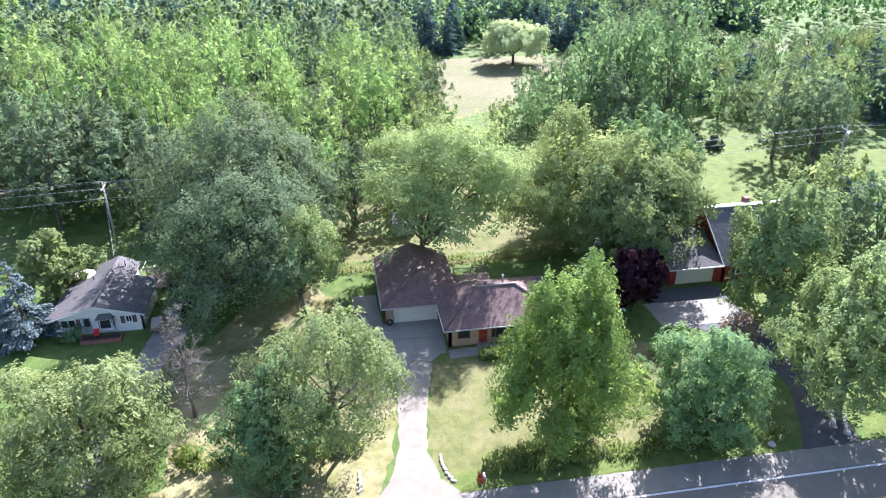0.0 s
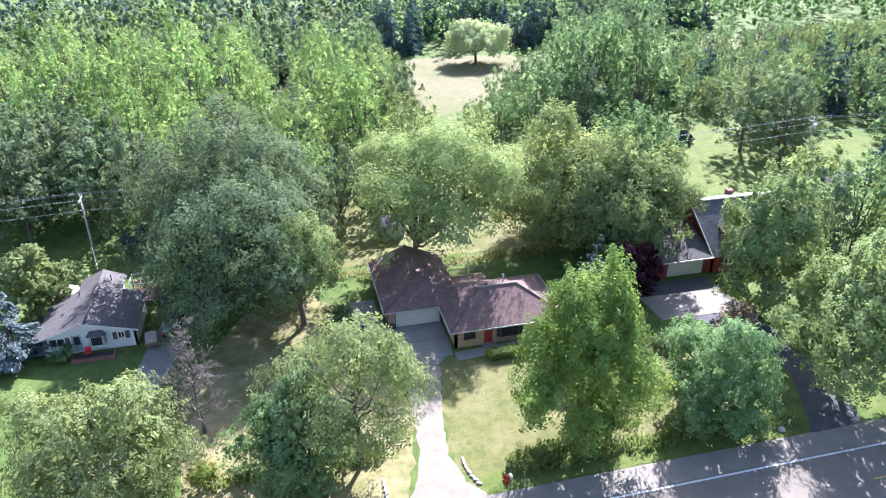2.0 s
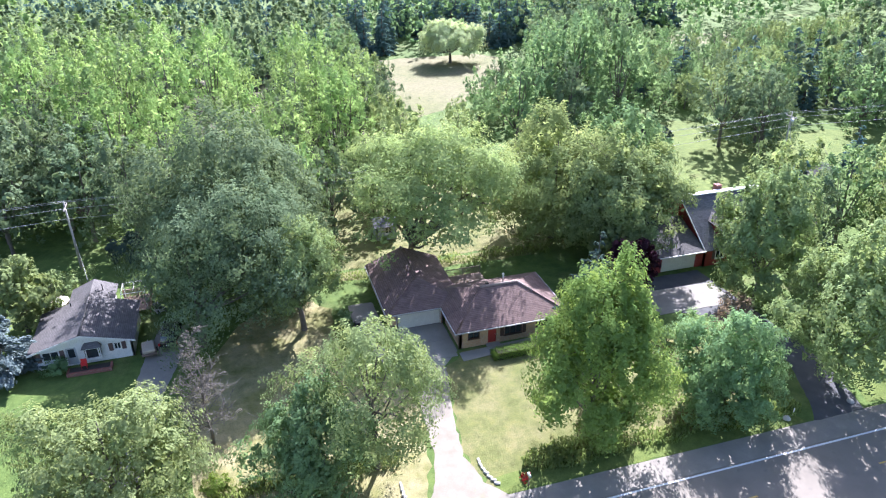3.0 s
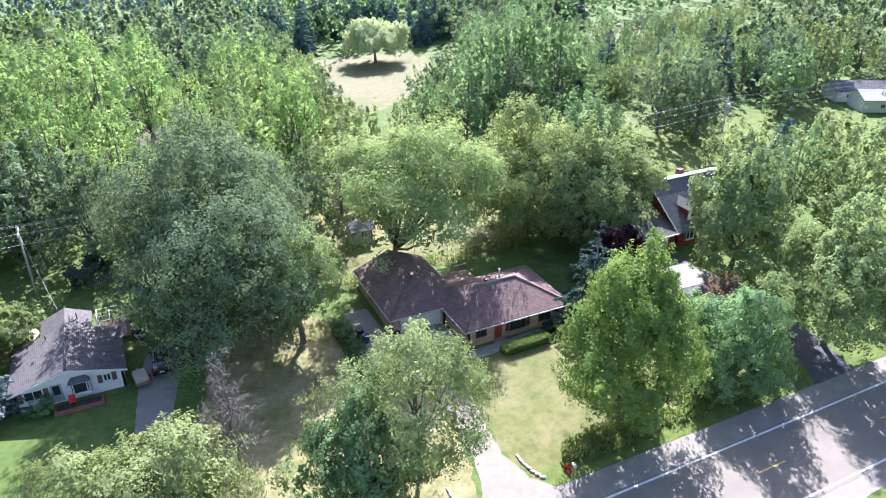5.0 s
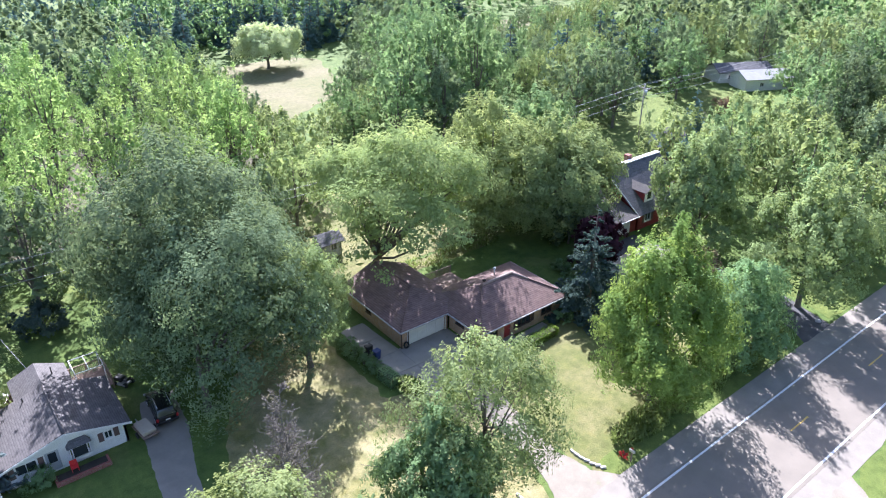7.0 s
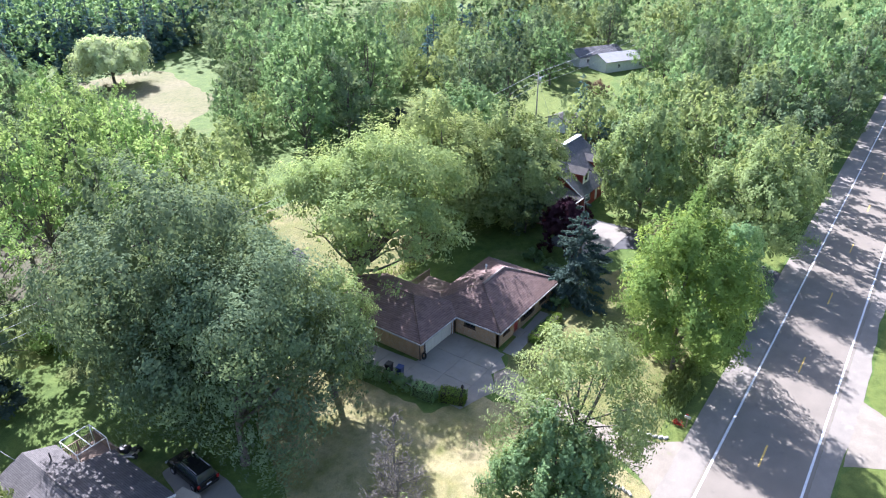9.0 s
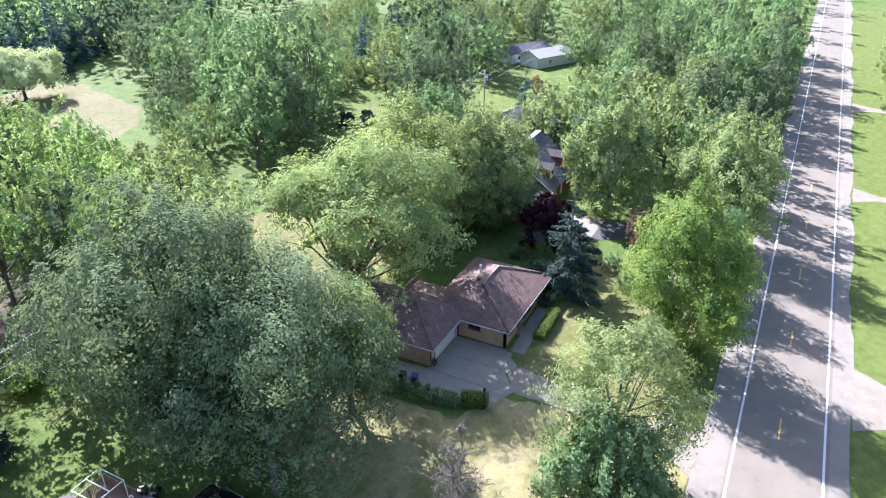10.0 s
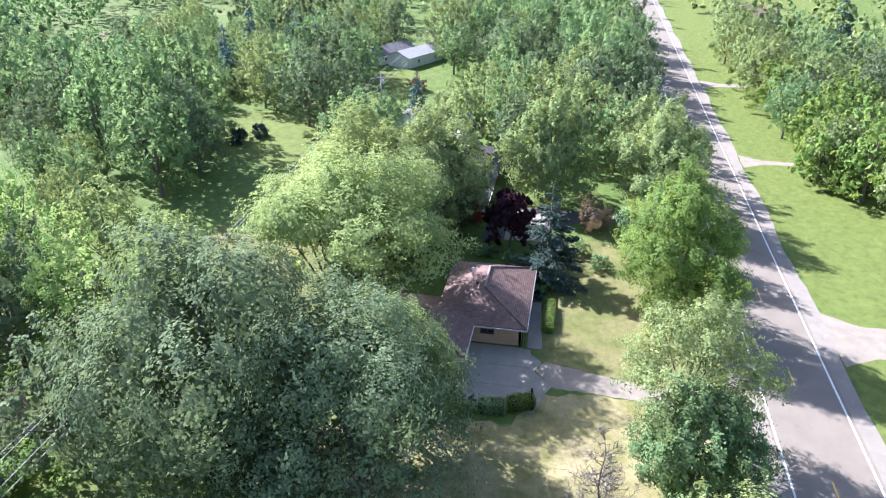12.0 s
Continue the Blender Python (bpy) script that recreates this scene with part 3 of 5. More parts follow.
gx, gy = spaced(-520, 720, -60, 140, 10, 40), spaced(-320, 900, 20, 140, 10, 40)
gv = np.array([(x, y, ground_z(y)) for y in gy for x in gx])
gf = np.array([(j * len(gx) + i, j * len(gx) + i + 1, (j + 1) * len(gx) + i + 1, (j + 1) * len(gx) + i) for j in range(len(gy) - 1) for i in range(len(gx) - 1)])
tagged(quads_mesh("ground", gv, gf, GROUND), "rough green summer grass over flat country land", "ground", kind="structure")


def patch(name, points, material, label, lift, seed=1, wobble=0.3, step=1.0, thick=0.03, category="ground"):
    pts = ragged(points, step, wobble, seed) if wobble else points
    ob = part(name, slab(pts, lambda y: ground_z(y) + lift, thick), material)
    return tagged(ob, label, category, kind="structure")


patch("lawn", [(6.2, 41.2), (34, 41), (35, 56), (24, 59.5), (10.2, 59.7), (9.6, 58.6), (8.0, 57.6), (7.0, 52.4), (5.7, 46), (6.6, 42)], LAWN_FRONT, "sunlit yellow-green mown lawn in front of the brick house", 0.012, 3)
patch("lawn", [(-18, 41), (1.2, 41), (3.0, 46.2), (3.8, 53), (2.6, 58.3), (-1.8, 59.5), (-1.6, 72), (-6, 78), (-13, 70), (-17.4, 60)], LAWN_SIDE, "thin dry lawn beside the driveway", 0.012, 4)
patch("lawn", [(0, 77.6), (26, 77.6), (30, 79.8), (-3, 79.8)], LAWN_FRONT, "sunlit back lawn behind the garage", 0.012, 5)
patch("lawn", [(-2, 80.4), (30, 80.4), (30, 104), (6, 110), (0, 100)], LAWN_FRONT, "sunlit back lawn under the tall trees", 0.012, 6)
patch("meadow", [(22, 143), (31, 146), (58, 165), (68, 200), (64, 207), (33, 207), (25, 185)], MEADOW, "pale dry mown meadow clearing", 0.015, 7, 0.9, 3.0)
patch("lawn", [(50, 81), (64, 81), (92, 88), (112, 92), (126, 98), (120, 108), (96, 112), (84, 124), (68, 128), (58, 112), (52, 94)], LAWN_LUSH, "bright lush lawn behind the red house", 0.012, 8, 0.6, 2.0)
patch("meadow", [(120, 200), (190, 194), (205, 204), (186, 214), (134, 216)], MEADOW, "bright distant hay field", 0.015, 9, 1.0, 4.0)
patch("verge", [(-120, -30), (60, -30), (260, -30), (260, 28.2), (24, 28.3), (21.5, 27), (14, 27), (11.5, 28.4), (-120, 28.4)], LAWN_LUSH, "bright green mown roadside verge", 0.012, 10, 0.15, 1.2)
patch("verge", [(-120, 40.2), (1.4, 40.2), (1.2, 41.4), (-18, 41.4), (-120, 46)], LAWN_SIDE, "dry grass verge beside the road", 0.014, 11, 0.12)
patch("verge", [(7, 40.2), (37, 40.2), (36, 42), (7.4, 42.2)], LAWN_LUSH, "green grass verge along the road edge", 0.016, 12, 0.12)
patch("lawn", [(44.5, 40.6), (60, 40.4), (62, 48), (46.5, 48)], LAWN_LUSH, "bright grass under the roadside tree", 0.014, 13)
patch("lawn", [(-34, 46), (-16, 44), (-17.6, 60), (-18, 67), (-30, 67)], GROUND, "green lawn before the white house", 0.016, 14, 0.5, 0.8)
patch("lawn", [(-20, 97), (-11, 95), (-8, 101), (-14, 110), (-22, 108)], LAWN_LUSH, "sunlit grass behind the tall maples", 0.016, 15, 0.9, 0.9)
patch("woodland_floor", [(-130, 112), (6, 112), (20, 130), (24, 180), (20, 205), (-130, 205)], LITTER, "dark leaf litter under the woods", 0.012, 16, 1.5, 6.0)

road = tagged(part("road", slab([(-400, 30.2), (600, 30.2), (600, 37.65), (-400, 37.65)], 0.03, 0.25), ASPHALT), "worn grey asphalt two-lane country road", "road", kind="structure")
for y0, y1 in ((37.3, 37.48), (30.48, 30.66)):
    for x in range(-120, 420, 20):
        part("edge_line", slab(ragged([(x, y0), (x + 19.98, y0), (x + 19.98, y1), (x, y1)], 2.0, 0.012, x), 0.036, 0.004), LINE_WHITE, road)
for k in range(-8, 24):
    x = 8.5 + 15.2 * k
    part("centre_dash", slab(ragged([(x, 34.06), (x + 3.05, 34.06), (x + 3.05, 34.19), (x, 34.19)], 0.5, 0.012, k), 0.036, 0.004), LINE_YELLOW, road)
tagged(part("road_shoulder", slab(ragged([(-400, 37.66), (400, 37.66), (400, 40.1), (-400, 40.1)], 1.5, 0.0), 0.026, 0.2), SHOULDER), "pale worn paved road shoulder", "road shoulder", kind="structure")
far_sh = [(-400, 30.19)] + [(x, 28.5 + 0.25 * math.sin(x * 0.21) + random.uniform(-0.12, 0.12)) for x in range(-400, 401, 2)] + [(400, 30.19)]
tagged(part("road_shoulder", slab(far_sh, 0.022, 0.2), SHOULDER), "gravelly road shoulder with a ragged grass edge", "road shoulder", kind="structure")

# main drive: gravelly lower part, concrete pad in slabs before the garage
patch("driveway", [(0.6, 40.05), (7.9, 40.05), (6.4, 42), (5.7, 45.2), (6.2, 49), (6.9, 52.5), (7.9, 57.6), (6.3, 58.3), (4.0, 56.5), (3.9, 53), (3.4, 46.2), (2.2, 42)], GRAVEL, "pale sunlit concrete and gravel driveway", 0.03, 21, 0.1, 0.5, 0.1, "driveway")
pad = tagged(part("parking_pad", slab([(0.2, 58.0), (3.0, 57.2), (4.2, 56.6), (6.2, 58.4), (7.9, 57.8), (9.9, 59.9), (9.9, 65.6), (3.6, 65.6), (3.2, 72), (0.4, 72)], 0.02, 0.1), OLD_DRIVE), "grey concrete parking pad before the garage", "driveway", kind="structure")
for i, x in enumerate((0.45, 3.55, 6.65)):
    for j, y in enumerate((59.0, 62.2)):
        part("concrete_slab", slab(ragged([(x, y), (x + 3.04, y), (x + 3.04, y + 3.14), (x, y + 3.14)], 0.6, 0.012, i * 7 + j), 0.05, 0.05), CONCRETE, pad)
for j in range(2):
    part("concrete_slab", slab([(0.45, 65.4 + 3.2 * j), (3.3, 65.4 + 3.2 * j), (3.3, 68.54 + 3.2 * j), (0.45, 68.54 + 3.2 * j)], 0.05, 0.05), CONCRETE, pad)
tagged(part("footpath", slab([(9.95, 57.9), (18.9, 58.6), (18.9, 59.9), (9.95, 59.4)], 0.05, 0.1), CONCRETE), "concrete footpath along the house front", "footpath", kind="structure")

patch("driveway", [(-24.6, 40.05), (-20.4, 40.05), (-20.8, 46), (-20.0, 56), (-19.2, 62), (-17.6, 68), (-17.2, 73.4), (-20.2, 73.4), (-21.3, 69.2), (-22.2, 62), (-23.4, 52)], OLD_DRIVE, "grey asphalt driveway beside the white house", 0.03, 22, 0.08, 0.6, 0.1, "driveway")
patch("driveway", [(37.6, 40.05), (43.2, 40.05), (45.0, 46), (45.2, 52), (44.8, 58), (44.2, 67.4), (33.6, 67.4), (34.6, 60.4), (38, 58.6), (41.4, 54), (41.6, 48), (39, 42)], TARMAC, "dark asphalt driveway of the red house", 0.03, 23, 0.08, 0.6, 0.1, "driveway")
patch("parking_pad", [(34.0, 59.6), (43.9, 59.4), (43.9, 64.2), (33.8, 64.6)], OLD_DRIVE, "pale concrete parking pad before the red garage", 0.06, 24, 0.05, 1.0, 0.1, "driveway")
for x0, x1, y in ((13.8, 21.4, 14), (68.4, 72.2, 14), (119, 124, 12)):
    patch("driveway", [(x0 + 1.2, y), (x1 - 1.4, y), (x1 - 1.0, 25), (x1 + 1.2, 28.45), (x0 - 1.2, 28.45), (x0 + 0.8, 25)], GRAVEL, "pale gravel driveway across the road", 0.026, int(x0), 0.1, 0.7, 0.1, "driveway")


# ---- brick house with its garage ----
def brick_house():
    h = thing("brick_house", "low tan-brick ranch house with brown hipped shingle roof and attached garage", "house")
    bm = bmesh.new()
    wall(bm, (10.2, 60.1), (22.0, 60.1), 0, 2.32, 0.25, [(0.9, 2.2, 1.0, 1.9), (3.15, 4.1, 0.12, 2.1), (5.0, 7.0, 0.75, 2.0), (8.6, 10.2, 0.9, 2.0)])
    wall(bm, (22.0, 60.1), (22.0, 68.7), 0, 2.32, 0.25, [(3, 4.4, 0.9, 2.0)])
    wall(bm, (22.0, 68.7), (10.2, 68.7), 0, 2.32, 0.25)
    part("main_wall", bm, BRICK_TAN, h, "tan brick wall")
    part("nook_wall", walled((10.2, 65.4), (10.2, 60.1), 0, 2.32, 0.25, openings=[(1.1, 2.5, 1.2, 2.0)]), BRICK_TAN, h, "tan brick wall facing the drive")
    bm = bmesh.new()
    wall(bm, (4.0, 65.45), (9.94, 65.45), 0, 2.32, 0.25, [(0.75, 5.6, 0.0, 2.14)])
    wall(bm, (4.0, 76.3), (4.0, 65.7), 0, 2.32, 0.25, [(4.0, 5.0, 1.1, 2.0)])
    wall(bm, (12.0, 69.0), (12.0, 76.0), 0, 2.32, 0.25)
    wall(bm, (12.0, 76.3), (4.0, 76.3), 0, 2.32, 0.25)
    part("garage_wall", bm, BRICK_TAN, h, "tan brick garage wall")
    bm = bmesh.new()
    v = [bm.verts.new(p) for p in ((4.0, 76.04, 2.32), (12.0, 76.04, 2.32), (8.0, 76.04, 3.95), (4.0, 76.3, 2.32), (12.0, 76.3, 2.32), (8.0, 76.3, 3.95))]
    for f in ((0, 1, 2), (5, 4, 3), (0, 3, 4, 1), (1, 4, 5, 2), (2, 5, 3, 0)):
        bm.faces.new([v[i] for i in f])
    part("gable", bm, DARK_TRIM, h)
    e, rz = 2.42, 4.5
    roof = part("main_roof", roofed([[(9.6, 59.55, e), (22.6, 59.55, e), (18.2, 64.4, rz), (13.9, 64.4, rz)], [(22.6, 59.55, e), (22.6, 69.2, e), (18.2, 64.4, rz)],
                                     [(22.6, 69.2, e), (9.6, 69.2, e), (13.9, 64.4, rz), (18.2, 64.4, rz)], [(9.6, 69.2, e), (9.6, 59.55, e), (13.9, 64.4, rz)]]), SHINGLE_BROWN, h, "brown asphalt shingle hip roof")
    g = part("garage_roof", roofed([[(3.5, 64.9, e), (12.4, 64.9, e), (8.0, 69.3, 4.28)], [(12.4, 64.9, e), (12.4, 76.7, e), (8.0, 76.7, 4.28), (8.0, 69.3, 4.28)],
                                    [(3.5, 76.7, e), (3.5, 64.9, e), (8.0, 69.3, 4.28), (8.0, 76.7, 4.28)]]), SHINGLE_BROWN, h, "brown shingle garage roof")
    bm = bmesh.new()
    for a, b in (((13.9, 64.4), (18.2, 64.4)),):
        tube(bm, [(a[0], a[1], rz + 0.03), (b[0], b[1], rz + 0.03)], [0.14, 0.14], 6)
    # the pale strip runs on down the right hip, as painted sunlight
    tube(bm, [(18.2, 64.4, rz + 0.03), (19.5, 62.98, rz - 0.59)], [0.13, 0.11], 6)
    part("ridge_cap", bm, RIDGECAP_SUN, roof, "ridge cap with sunlight painted into its pale colour")
    for ridge, pts in ((roof, [(13.9, 64.4, rz), (9.6, 59.55, e)]), (roof, [(18.2, 64.4, rz), (22.6, 59.55, e)]), (g, [(8.0, 69.3, 4.28), (3.5, 64.9, e)]), (g, [(8.0, 69.3, 4.28), (8.0, 76.7, 4.28)])):
        part("hip_cap", tubed([(x, y, z + 0.02) for x, y, z in pts], [0.09, 0.09], 6), SHINGLE_BROWN, ridge)
    # gutters and downspouts
    for a, b in (((9.5, 59.5), (22.6, 59.5)), ((3.45, 64.85), (10.3, 64.85)), ((3.45, 64.9), (3.45, 76.6)), ((9.52, 59.55), (9.52, 64.9)), ((22.66, 59.5), (22.66, 69.2))):
        bm = bmesh.new()
        horizontal = abs(a[1] - b[1]) < 0.01
        box(bm, a[0] - (0 if horizontal else 0.06), b[0] + (0 if horizontal else 0.06), a[1] - (0.06 if horizontal else 0), b[1] + (0.06 if horizontal else 0), 2.24, 2.37, bevel=0.015)
        part("gutter", bm, GUTTER, h, "dull white gutter")
    for x, y in ((10.08, 59.98), (3.88, 65.34), (9.9, 65.32), (4.75, 65.36)):
        part("downspout", tubed([(x, y, 0.05), (x, y, 2.25)], [0.06, 0.06], 6), DARK_TRIM, h, "dark brown downspout")
    # garage door with panels
    d = part("garage_door", boxed(4.76, 9.59, 65.56, 65.62, 0.02, 2.13), CREAM, h, "cream sectional garage door")
    for r in range(4):
        for cidx in range(8):
            x, z = 4.8 + cidx * 0.6, 0.06 + r * 0.52
            part("door_panel", boxed(x + 0.03, x + 0.57, 65.535, 65.558, z + 0.02, z + 0.48, bevel=0.008), CREAM, d)
    bm = bmesh.new()
    for q in ((4.66, 4.75, 0, 2.22), (9.6, 9.69, 0, 2.22), (4.75, 9.6, 2.145, 2.22)):
        box(bm, q[0], q[1], 65.41, 65.448, q[2], q[3])
    part("door_casing", bm, WHITE, h)
    # front door, step, windows
    fd = part("front_door", boxed(13.37, 14.28, 60.2, 60.26, 0.13, 2.08), RED_DOOR, h, "red front door")
    for zz in (0.3, 1.2):
        part("door_panel", boxed(13.5, 14.15, 60.18, 60.198, zz, zz + 0.7, bevel=0.008), RED_DOOR, fd)
    part("knob", tubed([(14.18, 60.2, 1.05), (14.18, 60.12, 1.05)], [0.035, 0.03], 8), STEEL, fd)
    part("door_step", boxed(13.1, 14.6, 59.2, 60.08, 0.0, 0.14, bevel=0.02), CONCRETE, h)
    window(h, (11.1, 60.1), (12.4, 60.1), 1.0, 1.9, frame_mat=DARK_TRIM)
    window(h, (15.2, 60.1), (17.2, 60.1), 0.75, 2.0, frame_mat=DARK_TRIM, bars=2)
    window(h, (18.8, 60.1), (20.4, 60.1), 0.9, 2.0, frame_mat=DARK_TRIM)
    window(h, (10.2, 64.3), (10.2, 62.9), 1.2, 2.0, frame_mat=DARK_TRIM)
    window(h, (4.0, 72.3), (4.0, 71.3), 1.1, 2.0, frame_mat=DARK_TRIM)
    for x in (14.72, 17.26):
        part("shutter", boxed(x, x + 0.42, 60.05, 60.096, 0.75, 2.0), DARK_TRIM, h)
    # vent stack and roof vents
    vs = part("vent_pipe", tubed([(17.3, 66.2, 3.5), (17.3, 66.2, 4.55)], [0.09, 0.09], 10), STEEL, h, "galvanised vent pipe with a white cap")
    part("vent_cap", tubed([(17.3, 66.2, 4.56), (17.3, 66.2, 4.72)], [0.16, 0.12], 10), WHITE, vs)
    part("roof_vent", boxed(14.9, 15.25, 65.2, 65.5, 4.1, 4.32, bevel=0.03), BLACK_PLASTIC, h)
    return h


brick_house()

dk = thing("wooden_deck", "raised weathered wooden deck with slatted railing behind the house", "deck", (13.0, 69.3, 0))
for i in range(30):
    part("board", boxed(i * 0.15, i * 0.15 + 0.14, 0, 5.0, 0.42, 0.46), DECK, dk)
for x in (0.05, 2.2, 4.4):
    for y in (0.1, 4.9):
        part("post", boxed(x - 0.05, x + 0.05, y - 0.05, y + 0.05, 0, 1.5), DECK, dk)
for y in (4.9,):
    part("rail", boxed(0, 4.5, y - 0.04, y + 0.04, 1.4, 1.46), DECK, dk)
    for i in range(36):
        part("baluster", boxed(0.08 + i * 0.122, 0.12 + i * 0.122, y - 0.02, y + 0.02, 0.5, 1.4), DECK, dk)


# ---- white house ----
def white_house():
    h = thing("white_house", "small white vinyl-sided bungalow with a low grey shingle gable roof", "house")
    bm = bmesh.new()
    wall(bm, (-31.6, 69.0), (-22.4, 69.0), 0, 2.3, 0.2, [(0.7, 2.3, 0.9, 2.0), (2.9, 3.9, 0.1, 2.1), (4.6, 6.2, 0.8, 2.05), (7.4, 8.1, 1.05, 1.95)])
    wall(bm, (-22.4, 69.0), (-22.4, 76.0), 0, 2.3, 0.2, [(3, 4.2, 1.0, 2.0)])
    wall(bm, (-22.4, 76.0), (-31.6, 76.0), 0, 2.3, 0.2)
    wall(bm, (-31.6, 76.0), (-31.6, 69.0), 0, 2.3, 0.2)
    part("wall", bm, VINYL_WHITE, h, "white vinyl siding wall")
    bm = bmesh.new()
    v = [bm.verts.new(p) for p in ((-31.6, 69.0, 2.3), (-22.4, 69.0, 2.3), (-27.0, 69.0, 3.5), (-31.6, 69.2, 2.3), (-22.4, 69.2, 2.3), (-27.0, 69.2, 3.5))]
    for f in ((0, 1, 2), (5, 4, 3), (0, 3, 4, 1), (1, 4, 5, 2), (2, 5, 3, 0)):
        bm.faces.new([v[i] for i in f])
    part("gable", bm, VINYL_WHITE, h)
    r = part("roof", roofed([[(-32.0, 68.5, 2.3), (-32.0, 76.4, 2.3), (-27.0, 76.4, 3.68), (-27.0, 68.5, 3.68)], [(-27.0, 68.5, 3.68), (-27.0, 76.4, 3.68), (-22.0, 76.4, 2.3), (-22.0, 68.5, 2.3)]]), SHINGLE_GREY, h, "grey asphalt shingle roof")
    part("ridge_cap", tubed([(-27.0, 68.5, 3.7), (-27.0, 76.4, 3.7)], [0.1, 0.1], 6), SHINGLE_GREY, r)
    part("rear_roof", roofed([[(-29.4, 75.0, 2.72), (-29.4, 80.2, 2.72), (-27.0, 80.2, 3.76), (-27.0, 75.0, 3.76)], [(-27.0, 75.0, 3.76), (-27.0, 80.2, 3.76), (-24.6, 80.2, 2.72), (-24.6, 75.0, 2.72)]], 0.12), SHINGLE_GREY, h, "paler grey rear roof")
    part("rear_wall", walled((-25.0, 76.2), (-25.0, 79.8), 0, 2.62, 0.2), VINYL_WHITE, h)
    part("rear_wall", walled((-25.0, 79.8), (-29.0, 79.8), 0, 2.62, 0.2), VINYL_WHITE, h)
    part("rear_wall", walled((-29.0, 79.8), (-29.0, 76.2), 0, 2.62, 0.2), VINYL_WHITE, h)
    for x0, x1, z0, z1 in ((-32.05, -27.0, 2.2, 3.58), (-27.0, -21.95, 3.58, 2.2)):
        bm = bmesh.new()
        vs = [bm.verts.new(p) for p in ((x0, 68.44, z0 - 0.14), (x1, 68.44, z1 - 0.14), (x1, 68.44, z1 + 0.06), (x0, 68.44, z0 + 0.06), (x0, 68.49, z0 - 0.14), (x1, 68.49, z1 - 0.14), (x1, 68.49, z1 + 0.06), (x0, 68.49, z0 + 0.06))]
        for f in ((0, 1, 2, 3), (7, 6, 5, 4), (0, 4, 5, 1), (1, 5, 6, 2), (2, 6, 7, 3), (3, 7, 4, 0)):
            bm.faces.new([vs[i] for i in f])
        part("bargeboard", bm, WHITE, h)
    for x, y, z, t in ((-25.9, 78.2, 3.2, 0.8), (-28.8, 75.6, 3.0, 0.6)):
        part("vent_pipe", tubed([(x, y, z), (x, y, z + t)], [0.06, 0.06], 8), BLACK_PLASTIC, h)
    window(h, (-30.9, 69.0), (-29.3, 69.0), 0.9, 2.0, True)
    window(h, (-24.2, 69.0), (-23.5, 69.0), 1.05, 1.95, True)
    window(h, (-22.4, 72.0), (-22.4, 73.2), 1.0, 2.0)
    d = part("front_door", boxed(-28.68, -27.72, 69.08, 69.14, 0.1, 2.08), SIDING_GREY, h, "grey-blue storm door")
    part("pane", boxed(-28.5, -27.9, 69.065, 69.078, 0.9, 1.9), GLASS, d)
    part("door_casing", boxed(-28.8, -28.7, 68.96, 68.996, 0.0, 2.18), WHITE, h)
    part("door_casing", boxed(-27.7, -27.6, 68.96, 68.996, 0.0, 2.18), WHITE, h)
    # bay window
    bay = part("bay_window", boxed(-27.0, -25.4, 68.55, 68.995, 0.55, 0.8), WHITE, h, "white bay window with a dark roof")
    for x0, x1 in ((-26.75, -25.65),):
        part("pane", boxed(x0, x1, 68.6, 68.64, 0.85, 1.85), GLASS, bay)
    bm = bmesh.new()
    for x in (-27.0, -26.82, -25.66, -25.48):
        box(bm, x, x + 0.08, 68.55, 68.62, 0.8, 1.95)
    box(bm, -27.0, -25.4, 68.55, 68.62, 1.86, 1.98)
    part("bay_frame", bm, WHITE, bay)
    for x in (-26.99, -25.44):
        part("pane", boxed(x, x + 0.03, 68.64, 68.99, 0.85, 1.85), GLASS, bay)
    bm = bmesh.new()
    vs = [bm.verts.new(p) for p in ((-27.15, 68.4, 1.99), (-25.25, 68.4, 1.99), (-25.25, 68.995, 1.99), (-27.15, 68.995, 1.99), (-26.8, 68.99, 2.45), (-25.6, 68.99, 2.45))]
    for f in ((3, 2, 1, 0), (0, 1, 5, 4), (1, 2, 5), (3, 0, 4), (2, 3, 4, 5)):
        bm.faces.new([vs[i] for i in f])
    part("bay_roof", bm, SHINGLE_CHAR, bay)
    return h


white_house()


